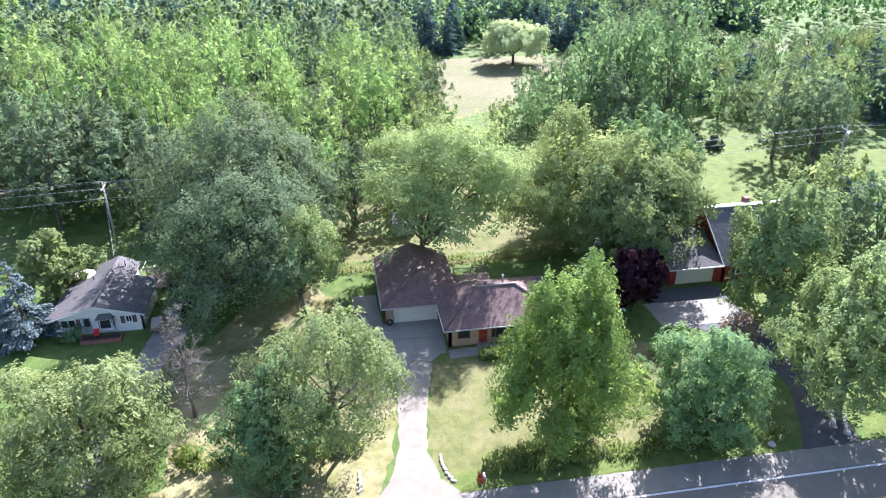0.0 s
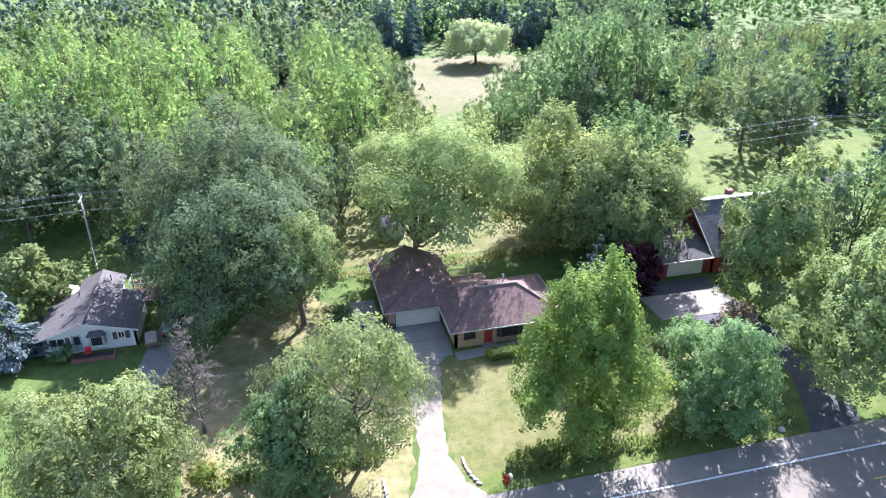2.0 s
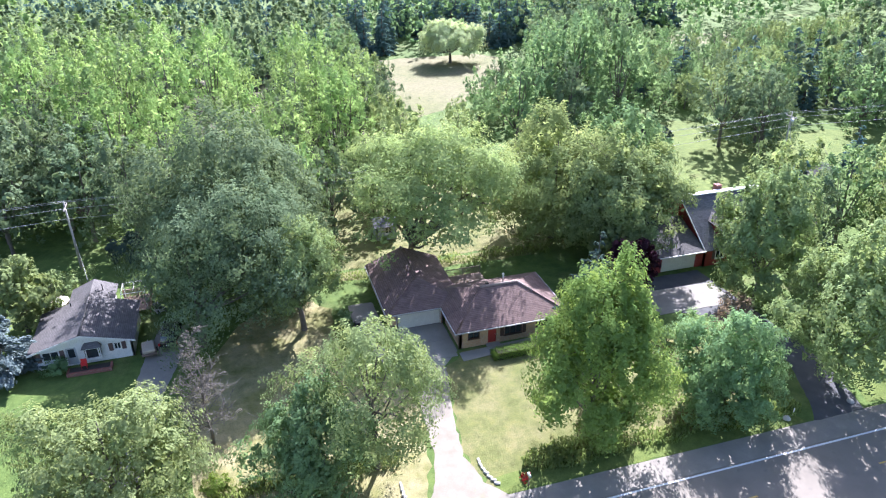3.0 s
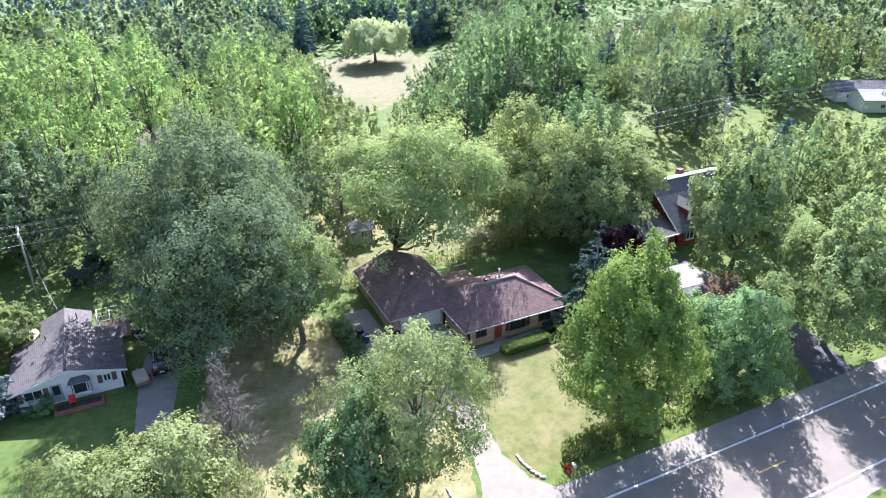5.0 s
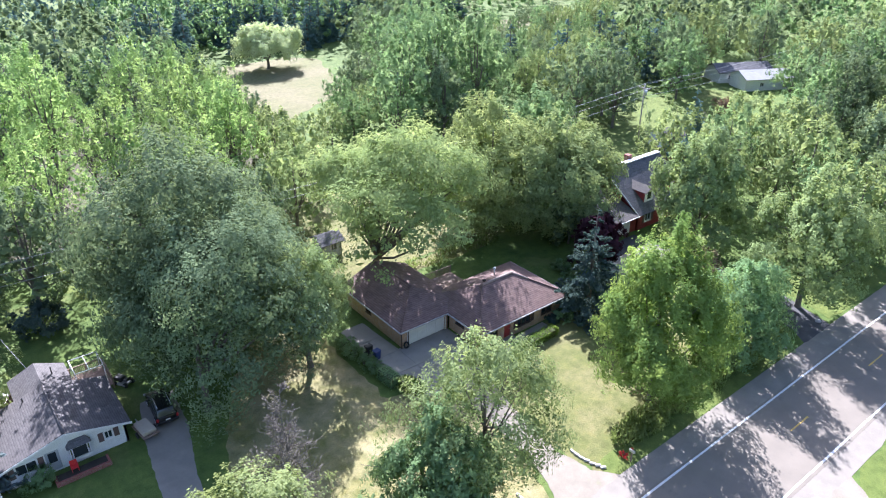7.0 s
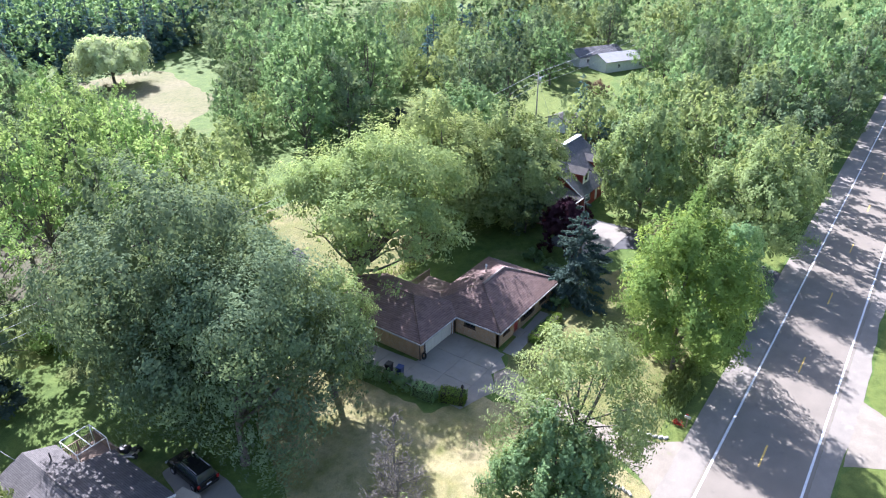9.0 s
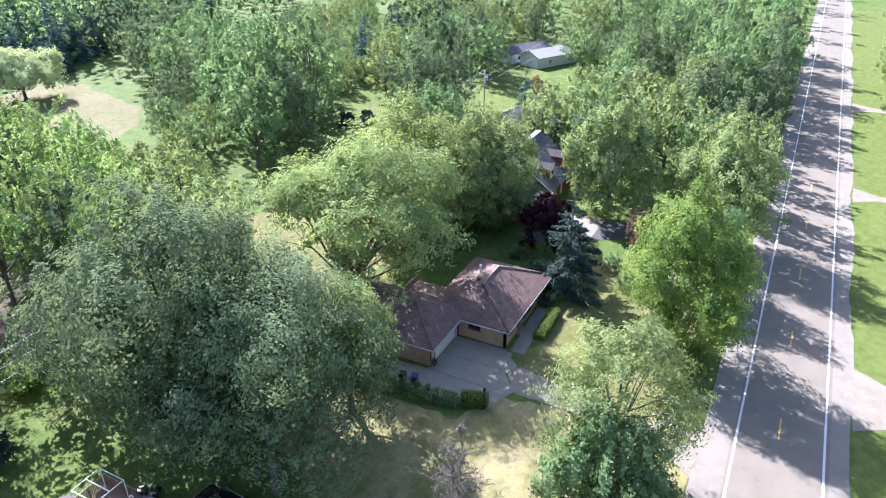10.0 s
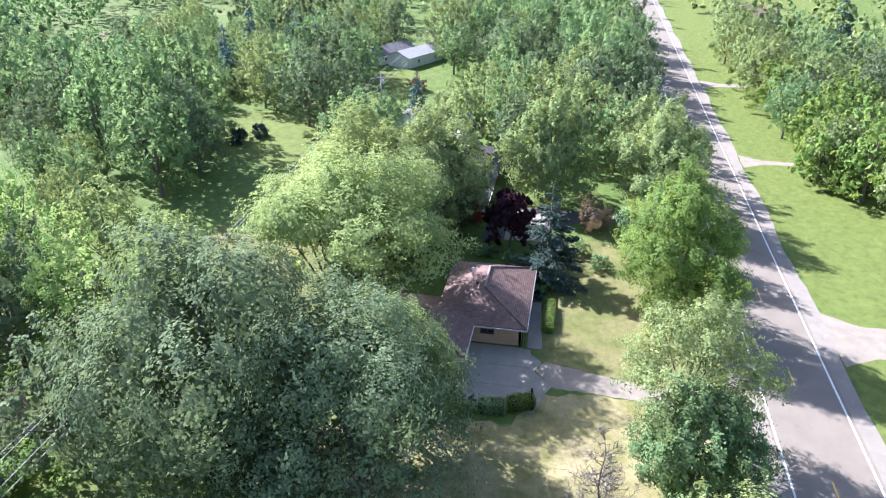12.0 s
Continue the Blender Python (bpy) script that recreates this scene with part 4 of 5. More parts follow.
def red_house():
    h = thing("red_house", "barn-red gabled house with charcoal roof, dormers and attached garage", "house")
    bm = bmesh.new()
    wall(bm, (38.6, 68.2), (45.38, 68.2), 0, 2.5, 0.2, [(0.8, 5.7, 0, 2.15)])
    wall(bm, (38.6, 79.0), (38.6, 68.4), 0, 2.5, 0.2, [(7.5, 8.6, 0.1, 2.1)])
    wall(bm, (45.0, 79.0), (38.8, 79.0), 0, 2.5, 0.2)
    part("garage_wall", bm, SIDING_RED, h, "barn-red garage wall")
    part("garage_roof", roofed([[(38.0, 67.5, 2.55), (45.1, 67.5, 2.55), (45.1, 73.6, 4.7), (38.0, 73.6, 4.7)], [(38.0, 73.6, 4.7), (45.1, 73.6, 4.7), (45.1, 79.6, 2.55), (38.0, 79.6, 2.55)]]), SHINGLE_GREY, h, "grey shingle garage roof")
    bm = bmesh.new()
    for x in (38.6,):
        v = [bm.verts.new(p) for p in ((x, 68.4, 2.5), (x, 78.8, 2.5), (x, 73.6, 4.5), (x + 0.2, 68.4, 2.5), (x + 0.2, 78.8, 2.5), (x + 0.2, 73.6, 4.5))]
        for f in ((0, 1, 2), (5, 4, 3), (0, 3, 4, 1), (1, 4, 5, 2), (2, 5, 3, 0)):
            bm.faces.new([v[i] for i in f])
    part("garage_gable", bm, SIDING_RED, h)
    d = part("garage_door", boxed(39.42, 44.28, 68.28, 68.34, 0.02, 2.14), CREAM, h, "cream sectional garage door")
    for r in range(4):
        for k in range(8):
            part("door_panel", boxed(39.46 + k * 0.6, 40.0 + k * 0.6, 68.255, 68.278, 0.08 + r * 0.52, 0.54 + r * 0.52, bevel=0.008), CREAM, d)
    sd = part("side_door", boxed(38.64, 38.7, 70.42, 71.48, 0.1, 2.1), WHITE, h)
    part("gutter", boxed(38.0, 45.1, 67.38, 67.48, 2.4, 2.53, bevel=0.015), WHITE, h)
    # tall main block
    bm = bmesh.new()
    wall(bm, (45.4, 68.0), (57.0, 68.0), 0, 2.6, 0.22, [(1.6, 3.0, 0.9, 2.1), (5.0, 6.0, 0.1, 2.1), (7.6, 9.0, 0.9, 2.1)])
    wall(bm, (57.0, 68.0), (57.0, 80.6), 0, 2.6, 0.22)
    wall(bm, (57.0, 80.6), (45.4, 80.6), 0, 2.6, 0.22)
    wall(bm, (45.4, 80.6), (45.4, 68.0), 0, 2.6, 0.22)
    part("main_wall", bm, SIDING_RED, h, "barn-red siding wall")
    for x in (45.4, 56.78):
        bm = bmesh.new()
        v = [bm.verts.new(p) for p in ((x, 68.0, 2.6), (x, 80.6, 2.6), (x, 74.3, 7.0), (x + 0.22, 68.0, 2.6), (x + 0.22, 80.6, 2.6), (x + 0.22, 74.3, 7.0))]
        for f in ((0, 1, 2), (5, 4, 3), (0, 3, 4, 1), (1, 4, 5, 2), (2, 5, 3, 0)):
            bm.faces.new([v[i] for i in f])
        part("gable", bm, SIDING_RED, h)
    r = part("main_roof", roofed([[(45.1, 67.5, 2.45), (57.3, 67.5, 2.45), (57.3, 74.3, 7.2), (45.1, 74.3, 7.2)], [(45.1, 74.3, 7.2), (57.3, 74.3, 7.2), (57.3, 81.1, 2.45), (45.1, 81.1, 2.45)]]), SHINGLE_CHAR, h, "steep charcoal shingle roof")
    part("ridge_cap", boxed(45.1, 57.3, 74.0, 74.75, 7.1, 7.28, bevel=0.04), WHITE, r, "white ridge flashing")
    for y0, y1, z0, z1 in ((67.45, 74.25, 2.4, 7.15),):
        bm = bmesh.new()
        vs = [bm.verts.new(p) for p in ((45.0, y0, z0 - 0.12), (45.0, y1, z1 - 0.12), (45.0, y1, z1 + 0.08), (45.0, y0, z0 + 0.08), (45.08, y0, z0 - 0.12), (45.08, y1, z1 - 0.12), (45.08, y1, z1 + 0.08), (45.08, y0, z0 + 0.08))]
        for f in ((0, 1, 2, 3), (7, 6, 5, 4), (0, 4, 5, 1), (1, 5, 6, 2), (2, 6, 7, 3), (3, 7, 4, 0)):
            bm.faces.new([vs[i] for i in f])
        part("bargeboard", bm, WHITE, h)
    for x in (47.6, 53.4):
        bm = boxed(x, x + 1.9, 68.9, 72.2, 3.2, 4.9)
        dm = part("dormer", bm, SIDING_RED, h, "red gabled dormer")
        part("dormer_front", boxed(x + 0.02, x + 1.88, 68.84, 68.896, 3.4, 4.95), WHITE, dm)
        part("pane", boxed(x + 0.55, x + 1.35, 68.8, 68.838, 3.75, 4.75), GLASS, dm)
        part("dormer_roof", roofed([[(x - 0.25, 68.5, 4.85), (x - 0.25, 73.2, 4.85), (x + 0.95, 73.2, 5.6), (x + 0.95, 68.5, 5.6)], [(x + 0.95, 68.5, 5.6), (x + 0.95, 73.2, 5.6), (x + 2.15, 73.2, 4.85), (x + 2.15, 68.5, 4.85)]], 0.1), SHINGLE_GREY, dm)
    window(h, (47.0, 68.0), (48.4, 68.0), 0.9, 2.1, True)
    window(h, (53.0, 68.0), (54.4, 68.0), 0.9, 2.1, True)
    part("front_door", boxed(50.42, 51.38, 68.08, 68.14, 0.1, 2.1), WHITE, h)
    ch = part("chimney", boxed(51.0, 51.8, 74.9, 75.7, 5.8, 7.75), BRICK_RED, h)
    return h


red_house()


# ---- trees and planting ----
broadleaf("spreading honey locust with feathery yellow-green layered crown behind the garage", (9.8, 79.2), 10.8, 19.2, 7.4, 48400, 0.34, LOCUST, "umbrella", 11, 0.4, 3.2, count=30, shift=(4.0, -1.2))
broadleaf("large honey locust with pale feathery crown behind the house", (30.5, 81.5), 10.4, 18.4, 1.6, 46800, 0.38, LOCUST, "round", 12, 0.38, 4.0, count=14)
broadleaf("large green ash tree behind the red garage", (37.0, 74.0), 8.2, 17.0, 1.8, 30400, 0.38, SILVER, "round", 13, 0.34, 3.5)
broadleaf("green hardwood overhanging the red garage", (42.5, 85.5), 7.4, 17.0, 2.0, 13600, 0.50, MAPLE, "round", 33, 0.3, 3.5)
broadleaf("huge dense grey-green maple with broad crown", (-15.5, 68.7), 9.9, 18.0, 2.0, 46800, 0.29, DARKLEAF, "round", 14, 0.36, 3.2, count=8, shift=(3.8, 2.8))
broadleaf("tall dense grey-green maple behind its neighbour", (-11.6, 81.4), 11.0, 22.0, 3.2, 42600, 0.38, DARKLEAF, "round", 15, 0.45, 4)
broadleaf("dense maple with broad low crown beside the side lawn", (-5.0, 68.6), 5.0, 13.2, 4.4, 24400, 0.24, SILVER, "round", 16, 0.3, 2.8)
broadleaf("oval maple with yellowing top on the front lawn", (17.2, 44.4), 6.7, 18.0, 0.7, 42700, 0.28, MAPLE_GOLD, "oval", 118, 0.2, 2.4, count=9)
broadleaf("slender open ash with light airy crown beside the driveway", (-1.6, 46.0), 6.4, 14.8, 4.4, 22900, 0.24, SILVER, "open", 19, 0.2, 5.0, count=14)
broadleaf("young bushy maple beside the driveway", (-6.4, 45.3), 5.2, 10.4, 0.5, 26000, 0.27, MAPLE, "oval", 20, 0.2, 2.0)
broadleaf("full silvery ash near the road", (-21.6, 46.0), 6.8, 12.4, 0.8, 33600, 0.27, SILVER, "round", 21, 0.3)
broadleaf("low rounded maple near the road", (30.4, 44.0), 5.4, 11.0, 0.4, 27500, 0.28, MAPLE, "round", 22, 0.22, 1.6)
broadleaf("roadside ash with a dark leaning trunk", (44.0, 44.2), 7.2, 16.8, 2.6, 30500, 0.32, SILVER, "round", 23, 0.32, 4.2)
broadleaf("green ash before the red house", (46.8, 59.8), 6.2, 16.6, 1.0, 19000, 0.41, SILVER, "oval", 24, 0.28, 3.0)
# added tree: its dark leaves stand for the shade under the ash
broadleaf("small dark tree added as shade beside the red garage wall", (35.2, 71.2), 3.0, 6.8, 0.6, 5100, 0.35, DARKLEAF, "round", 34, 0.14)
conifer("dark dense spruce beside the brick house", (24.4, 58.3), 4.9, 12.6, 15000, 0.36, SPRUCE, 25)
broadleaf("dark crimson-leaved ornamental maple", (32.0, 63.6), 3.4, 8.0, 1.2, 8400, 0.38, PURPLE, "round", 26, 0.16)
conifer("blue spruce beside the white house", (-34.5, 69.5), 4.2, 10.0, 11000, 0.38, BLUESPRUCE, 27)
broadleaf("round pale tree beside the white house", (-34.0, 77.0), 4.0, 9.4, 1.0, 9400, 0.40, SILVER, "round", 28, 0.2)
broadleaf("weeping domed tree standing alone in the meadow", (52.0, 197.0), 9.0, 12.0, 3.6, 24300, 0.52, WILLOW, "weeping", 29, 0.4, 2.6, count=12)

# mid-distance trees: a few shapes, each copied
SHAPES = {}


def shape(key, label, R, H, zb, n, leaf, material, style, seed):
    t = broadleaf(label, (0, 0), R, H, zb, n, leaf, material, style, seed, 0.3)
    SHAPES[key] = [t, False, H]


def plant(key, x, y, h, turn=None, wide=1.0):
    t, used, H = SHAPES[key]
    s = h / H
    turn = turn if turn is not None else (x * 37 + y * 17) % 360
    m = pose(x, y, ground_z(y), 0, 0, turn)
    if used:
        t = copy_thing(t, m)
    else:
        SHAPES[key][1] = True
    t.matrix_basis = m @ Matrix.Diagonal((s * wide, s * wide, s, 1))


shape("b1", "bright yellow-green poplar in the woods", 5.6, 22, 1.5, 5200, 0.37, BRIGHT, "tall", 41)
shape("b2", "bright green poplar with uneven crown in the woods", 6.4, 22, 1.5, 5200, 0.37, BRIGHT, "oval", 42)
shape("m1", "green maple at the edge of the woods", 7.0, 18, 1.2, 4600, 0.5, MAPLE, "round", 43)
shape("m2", "tall green maple with dense crown", 6.4, 20, 0.8, 4600, 0.5, MAPLE, "oval", 44)
shape("d1", "grey-green hardwood in the woods", 7.2, 18, 1.2, 4600, 0.5, DARKLEAF, "round", 45)
shape("d2", "tall grey-green hardwood with dense crown", 6.0, 18, 1.0, 4600, 0.5, DARKLEAF, "oval", 46)
shape("s1", "pale silvery-leaved ash tree in summer leaf", 6.4, 15, 1.0, 4600, 0.5, SILVER, "round", 47)
shape("r1", "tree with rusty browning leaves", 5.4, 13, 0.8, 4600, 0.5, MAPLE_GOLD, "round", 48)
for key, x, y, h in (
        ("b1", -52, 139, 23), ("b2", -41, 127, 22), ("b1", -34, 131, 23), ("b2", -28, 137, 23), ("b1", -20, 133, 23), ("b2", -13, 138, 23), ("b1", 1, 119, 21), ("b2", 7, 134, 21), ("b1", -3, 99, 18),
        ("b2", -19, 104, 20), ("b2", -27, 112, 20), ("b1", 6, 115, 19), ("b2", 14, 142, 19), ("b1", -2, 108, 17), ("b2", -8, 118, 20), ("b1", -44, 150, 22), ("b1", -62, 126, 21), ("b2", -70, 140, 22), ("b2", -12, 150, 21),
        ("b1", 4, 150, 20), ("b2", -1, 93, 14), ("b1", 12, 128, 18), ("b2", -33, 148, 22), ("b1", -22, 152, 22),
        ("d1", -30, 108, 18), ("d1", -30, 99.5, 16.5), ("d1", -40, 98.5, 14.5), ("d2", -24, 96, 16.5), ("m1", 121, 87, 14), ("d1", 128, 85.6, 13), ("d1", -47, 111, 13), ("d2", -40, 110, 13), ("d1", -5, 86, 16), ("d2", 2, 92, 13), ("d1", -55, 113, 14), ("d2", -33, 109, 14), ("d1", -60, 104, 15), ("d1", -70, 104, 15), ("d2", -38, 114, 18), ("d1", -58, 114, 18), ("d2", -76, 116, 18),
        # d1 at (-12.5, 94.5) is an added tree that shades the back lawn
        ("d1", -12.5, 94.5, 14.5), ("s1", 9, 98, 13), ("s1", 16, 110, 13), ("d2", 17, 130, 14), ("s1", 20, 156, 13), ("d2", 22, 150, 12), ("s1", 17, 120, 12), ("d1", 14, 162, 17), ("m1", 4, 168, 18), ("m2", -10, 170, 20), ("d1", -30, 168, 19), ("m1", -50, 168, 19), ("d2", 18, 176, 17),
        ("m2", 47, 124, 22), ("m2", 56, 127, 23.5), ("m2", 64, 124, 22.5), ("m1", 40, 118, 18), ("d2", 50, 117, 17), ("m2", 60, 134, 21), ("m1", 70, 130, 19), ("m2", 52, 136, 20), ("m2", 66, 142, 20), ("m1", 74, 140, 18), ("m2", 70, 152, 20), ("d1", 63, 150, 18), ("d2", 78, 150, 17), ("m1", 68, 164, 18), ("m2", 78, 166, 18), ("d1", 73, 178, 18), ("m1", 84, 178, 17), ("d2", 82, 190, 17), ("m1", 40, 138, 11), ("d2", 46, 144, 12), ("d1", 52, 150, 13),
        ("d1", 77, 108, 17.5), ("d1", 85, 108, 17), ("d2", 80, 101, 16), ("m1", 91, 116, 15), ("s1", 96, 124, 14), ("m1", 104, 126, 12), ("s1", 88, 122, 13),
        ("s1", 32, 128, 8), ("m1", 38, 130, 9), ("s1", 44, 134, 9),
        ("m1", 66, 68, 15), ("s1", 73, 63, 15.5), ("s1", 66, 56, 15), ("d2", 58, 66, 13.5), ("m1", 60, 50, 14), ("s1", 57, 45, 15), ("d1", 70, 46, 15), ("s1", 64, 76, 13), ("d2", 83, 53, 17.5), ("m2", 92, 50, 18), ("m2", 104, 54, 20), ("d1", 112, 46, 17), ("m2", 120, 58, 19), ("d2", 128, 46, 17),
        ("m2", 100, 72, 17), ("d1", 112, 74, 16), ("m1", 90, 68, 14), ("s1", 80, 74, 13), ("d2", 105, 70, 16), ("d1", 118, 74, 17), ("m2", 130, 68, 18), ("m1", 140, 80, 17), ("m1", 108, 106, 15), ("d2", 114, 112, 17), ("d1", 122, 118, 16), ("s1", 134, 118, 15), ("d2", 146, 108, 17), ("m1", 150, 94, 16), ("d1", 160, 84, 17), ("m2", 142, 56, 18), ("d1", 156, 62, 18), ("d2", 146, 45, 17), ("m1", 166, 48, 17), ("m2", 176, 66, 18),
        ("r1", 56, 14, 14), ("s1", 48.5, 10, 12.5), ("r1", 62, 18.5, 12), ("s1", 52, 3, 13), ("r1", 66, 12, 15), ("d1", 86, 172, 16), ("m1", 94, 178, 16), ("d2", 90, 187, 17), ("m1", 99, 187, 16), ("d1", 105, 197, 16), ("m2", 96, 197, 17), ("d1", 84, 184, 17), ("r1", 74, 15, 14), ("s1", 66, 9, 13), ("r1", 86, 8, 14), ("m1", 84, 19, 13), ("s1", 95, 12, 14), ("d1", 100, 2, 15), ("s1", 110, 17, 14), ("m1", 114, 6, 14), ("s1", 62, 16, 11), ("d1", 78, -4, 14), ("m1", 92, -8, 14), ("s1", 118, 18, 13), ("s1", 132, 17, 14), ("d2", 140, 12, 15), ("s1", 144, 20, 13), ("m1", 128, 4, 15), ("s1", 158, 16, 14), ("d1", 108, -10, 14), ("s1", 60, 2, 13), ("d1", 174, 14, 15), ("m1", 152, 2, 14)):
    plant(key, x, y, h)

# understorey and second rows, so that the woods close up
rng_f = random.Random(9)
taken = []


def fill(n, x0, x1, y0, y1, gap, keys, h0, h1, keep):
    for _ in range(n * 10):
        x, y = rng_f.uniform(x0, x1), rng_f.uniform(y0, y1)
        if keep(x, y) and all((x - a) ** 2 + (y - b) ** 2 > gap * gap for a, b in taken):
            taken.append((x, y))
            plant(rng_f.choice(keys), x, y, rng_f.uniform(h0, h1), rng_f.uniform(0, 360))
            n -= 1
        if n <= 0:
            return


fill(36, -80, 16, 102, 165, 8.5, ("b1", "b2", "d2", "d1", "m1"), 15, 20, lambda x, y: not (x > 2 and y < 110) and not (-26 < x < -6 and y < 112))
fill(10, -75, -32, 104, 118, 8, ("d1", "d2"), 11, 14, lambda x, y: True)
fill(30, 84, 175, 42, 92, 9, ("m1", "m2", "d1", "s1", "d2"), 13, 18, lambda x, y: not (x < 138 and y > 73))
fill(16, 96, 180, 112, 160, 9, ("m1", "d1", "m2", "s1"), 12, 15, lambda x, y: not (x < 110 and y < 122) and not (y > 132 and 0.58 * y < x < 0.98 * y))
fill(75, 80, 190, 132, 194, 5.5, ("m1", "d1", "s1", "m2"), 6.5, 10.5, lambda x, y: 0.58 * y < x < 0.98 * y)
fill(34, 58, 135, -14, 18.5, 6.5, ("s1", "r1", "m1", "d1"), 10, 14, lambda x, y: y < 18 and not (66 < x < 74) and not (117 < x < 126))

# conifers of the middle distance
CON = conifer("tall dark pine in the plantation", (36, 214), 3.6, 15, 1900, 0.95, FARPINE_HAZE, 61, "pine_tree", "pines")
rng_c = random.Random(5)
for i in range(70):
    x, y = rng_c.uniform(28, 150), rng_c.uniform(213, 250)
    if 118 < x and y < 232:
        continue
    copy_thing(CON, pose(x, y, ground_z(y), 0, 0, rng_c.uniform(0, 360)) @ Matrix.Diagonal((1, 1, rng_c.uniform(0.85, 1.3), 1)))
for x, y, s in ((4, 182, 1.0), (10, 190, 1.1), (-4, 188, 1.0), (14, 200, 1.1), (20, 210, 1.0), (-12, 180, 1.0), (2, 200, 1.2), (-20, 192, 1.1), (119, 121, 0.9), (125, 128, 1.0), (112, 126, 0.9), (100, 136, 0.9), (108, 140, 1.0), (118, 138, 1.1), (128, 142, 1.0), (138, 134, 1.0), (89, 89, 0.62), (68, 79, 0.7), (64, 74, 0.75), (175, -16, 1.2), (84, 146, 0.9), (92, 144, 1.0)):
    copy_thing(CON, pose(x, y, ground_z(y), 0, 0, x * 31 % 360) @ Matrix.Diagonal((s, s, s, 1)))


def woods(name, label, spots, material, seed, leaves=420, leaf=1.35):
    """Far woods as one mass of separate crowns."""
    Vs, Fs, base = [], [], 0
    for i, (x, y, R, H) in enumerate(spots):
        P, N, C, lr, rng = crown_points(seed + i, R, H * 0.12, H, leaves, "oval" if i % 2 else "round")
        V, F = leaf_quads(P + np.array([x, y, ground_z(y)]), N, leaf, rng)
        Vs.append(V)
        Fs.append(F + base)
        base += len(V)
    ob = quads_mesh(name, np.concatenate(Vs), np.concatenate(Fs), material)
    return tagged(ob, label, "woods", kind="stuff")


def scatter(seed, n, x0, x1, y0, y1, gap, keep=lambda x, y: True, h0=15, h1=21):
    rng, out = random.Random(seed), []
    for _ in range(n * 12):
        x, y = rng.uniform(x0, x1), rng.uniform(y0, y1)
        if keep(x, y) and all((x - a) ** 2 + (y - b) ** 2 > gap * gap for a, b, *_ in out):
            h = rng.uniform(h0, h1)
            out.append((x, y, h * 0.36, h))
        if len(out) >= n:
            break
    return out


woods("far_woods", "distant mixed green woods", scatter(1, 110, -150, 20, 158, 260, 8, lambda x, y: not (x > -60 and y < 172)), DARKLEAF, 300)
woods("far_woods", "distant bright green woods", scatter(2, 50, -170, -20, 120, 230, 10, lambda x, y: x < -72 or y > 180), BRIGHT, 500)
woods("far_woods", "distant green woods behind the fields", scatter(3, 300, 30, 360, 220, 340, 7.5, lambda x, y: x < 150 or y > 224), MAPLE, 700)
woods("far_woods", "distant green woods beyond the red house", scatter(4, 90, 84, 330, 120, 230, 9.5, lambda x, y: not (110 < x < 222 and 182 < y < 232) and not (x < 100 and y < 132) and not (y > 132 and 0.58 * y < x < 0.98 * y and y < 200)), DARKLEAF, 900)
woods("far_woods", "distant trees along the road", scatter(5, 60, 170, 380, 42, 130, 10), MAPLE, 1100)
woods("far_woods", "distant trees across the road", scatter(6, 60, 122, 380, -70, 16, 10, lambda x, y: not (195 < x < 232 and -16 < y < 12), 10, 15), SILVER, 1300)
# farthest crowns take the same haze-blue leaf colour
woods("far_woods", "woods beyond the pines", scatter(7, 120, -160, 150, 262, 340, 8), FARPINE_HAZE, 1500)


# ---- shrubs, hedges, weeds ----
shrub("round clipped yew-green shrub on the dry lawn", (-14.6, 47.2), 1.35, 1.5, 2600, 0.16, HEDGE, 71, "round_shrub")
for i, (x, y, lx) in enumerate(((-0.7, 69.0, 1.5), (-0.7, 67.3, 1.6), (-0.6, 65.6, 1.7), (-0.5, 64.0, 1.7))):
    shrub("dark rounded hedge shrub beside the parking pad", (x, y), 1.15, 1.45, 1700, 0.17, MAPLE, 72 + i, "hedge_shrub", "hedge beside the parking pad")
for i, (x, y) in enumerate(((0.0, 61.7), (1.0, 59.2))):
    clipped("dark clipped box hedge beside the drive", (x - 0.2, y), (2.5, 1.3, 1.25), 3200, 0.14, HEDGE if i else MAPLE, 76 + i, 95 if i == 0 else 110, group="hedge beside the parking pad")
clipped("low clipped hedge with sunlit yellow-green top before the house", (15.7, 57.6), (5.6, 1.3, 1.0), 6500, 0.13, HEDGE, 79, 1.0)
shrub("dark foundation shrub beside the house", (21.0, 58.6), 1.3, 1.6, 2000, 0.18, MAPLE, 80)
shrub("dark foundation shrub beside the house", (19.6, 58.9), 0.8, 1.1, 1200, 0.16, SPRUCE, 81)
shrub("large dark shrub against the white house wall", (-29.4, 67.8), 1.4, 1.7, 2600, 0.18, MAPLE, 82)
shrub("leafy shrub below the utility pole", (-31.0, 83.0), 3.4, 4.2, 3200, 0.34, SILVER, 83)
shrub("dark thicket under the maples", (-24.6, 92.5), 3.0, 4.0, 2600, 0.38, SPRUCE, 84)
shrub("bright sunlit bush behind the white house", (-15.0, 98.0), 3.2, 3.2, 3200, 0.3, BRIGHT, 85)
shrub("rusty-brown dying shrub beside the red house drive", (38.4, 53.2), 2.8, 5.2, 3600, 0.26, RUST, 86)
for i, (x, y, r) in enumerate(((69.6, 115.2, 2.0), (65.8, 117.6, 2.2), (106, 92.8, 2.6))):
    shrub("dark rounded bush on the far lawn", (x, y), r, r * 1.3, 1500, 0.4, SPRUCE if i < 2 else RUST, 87 + i)
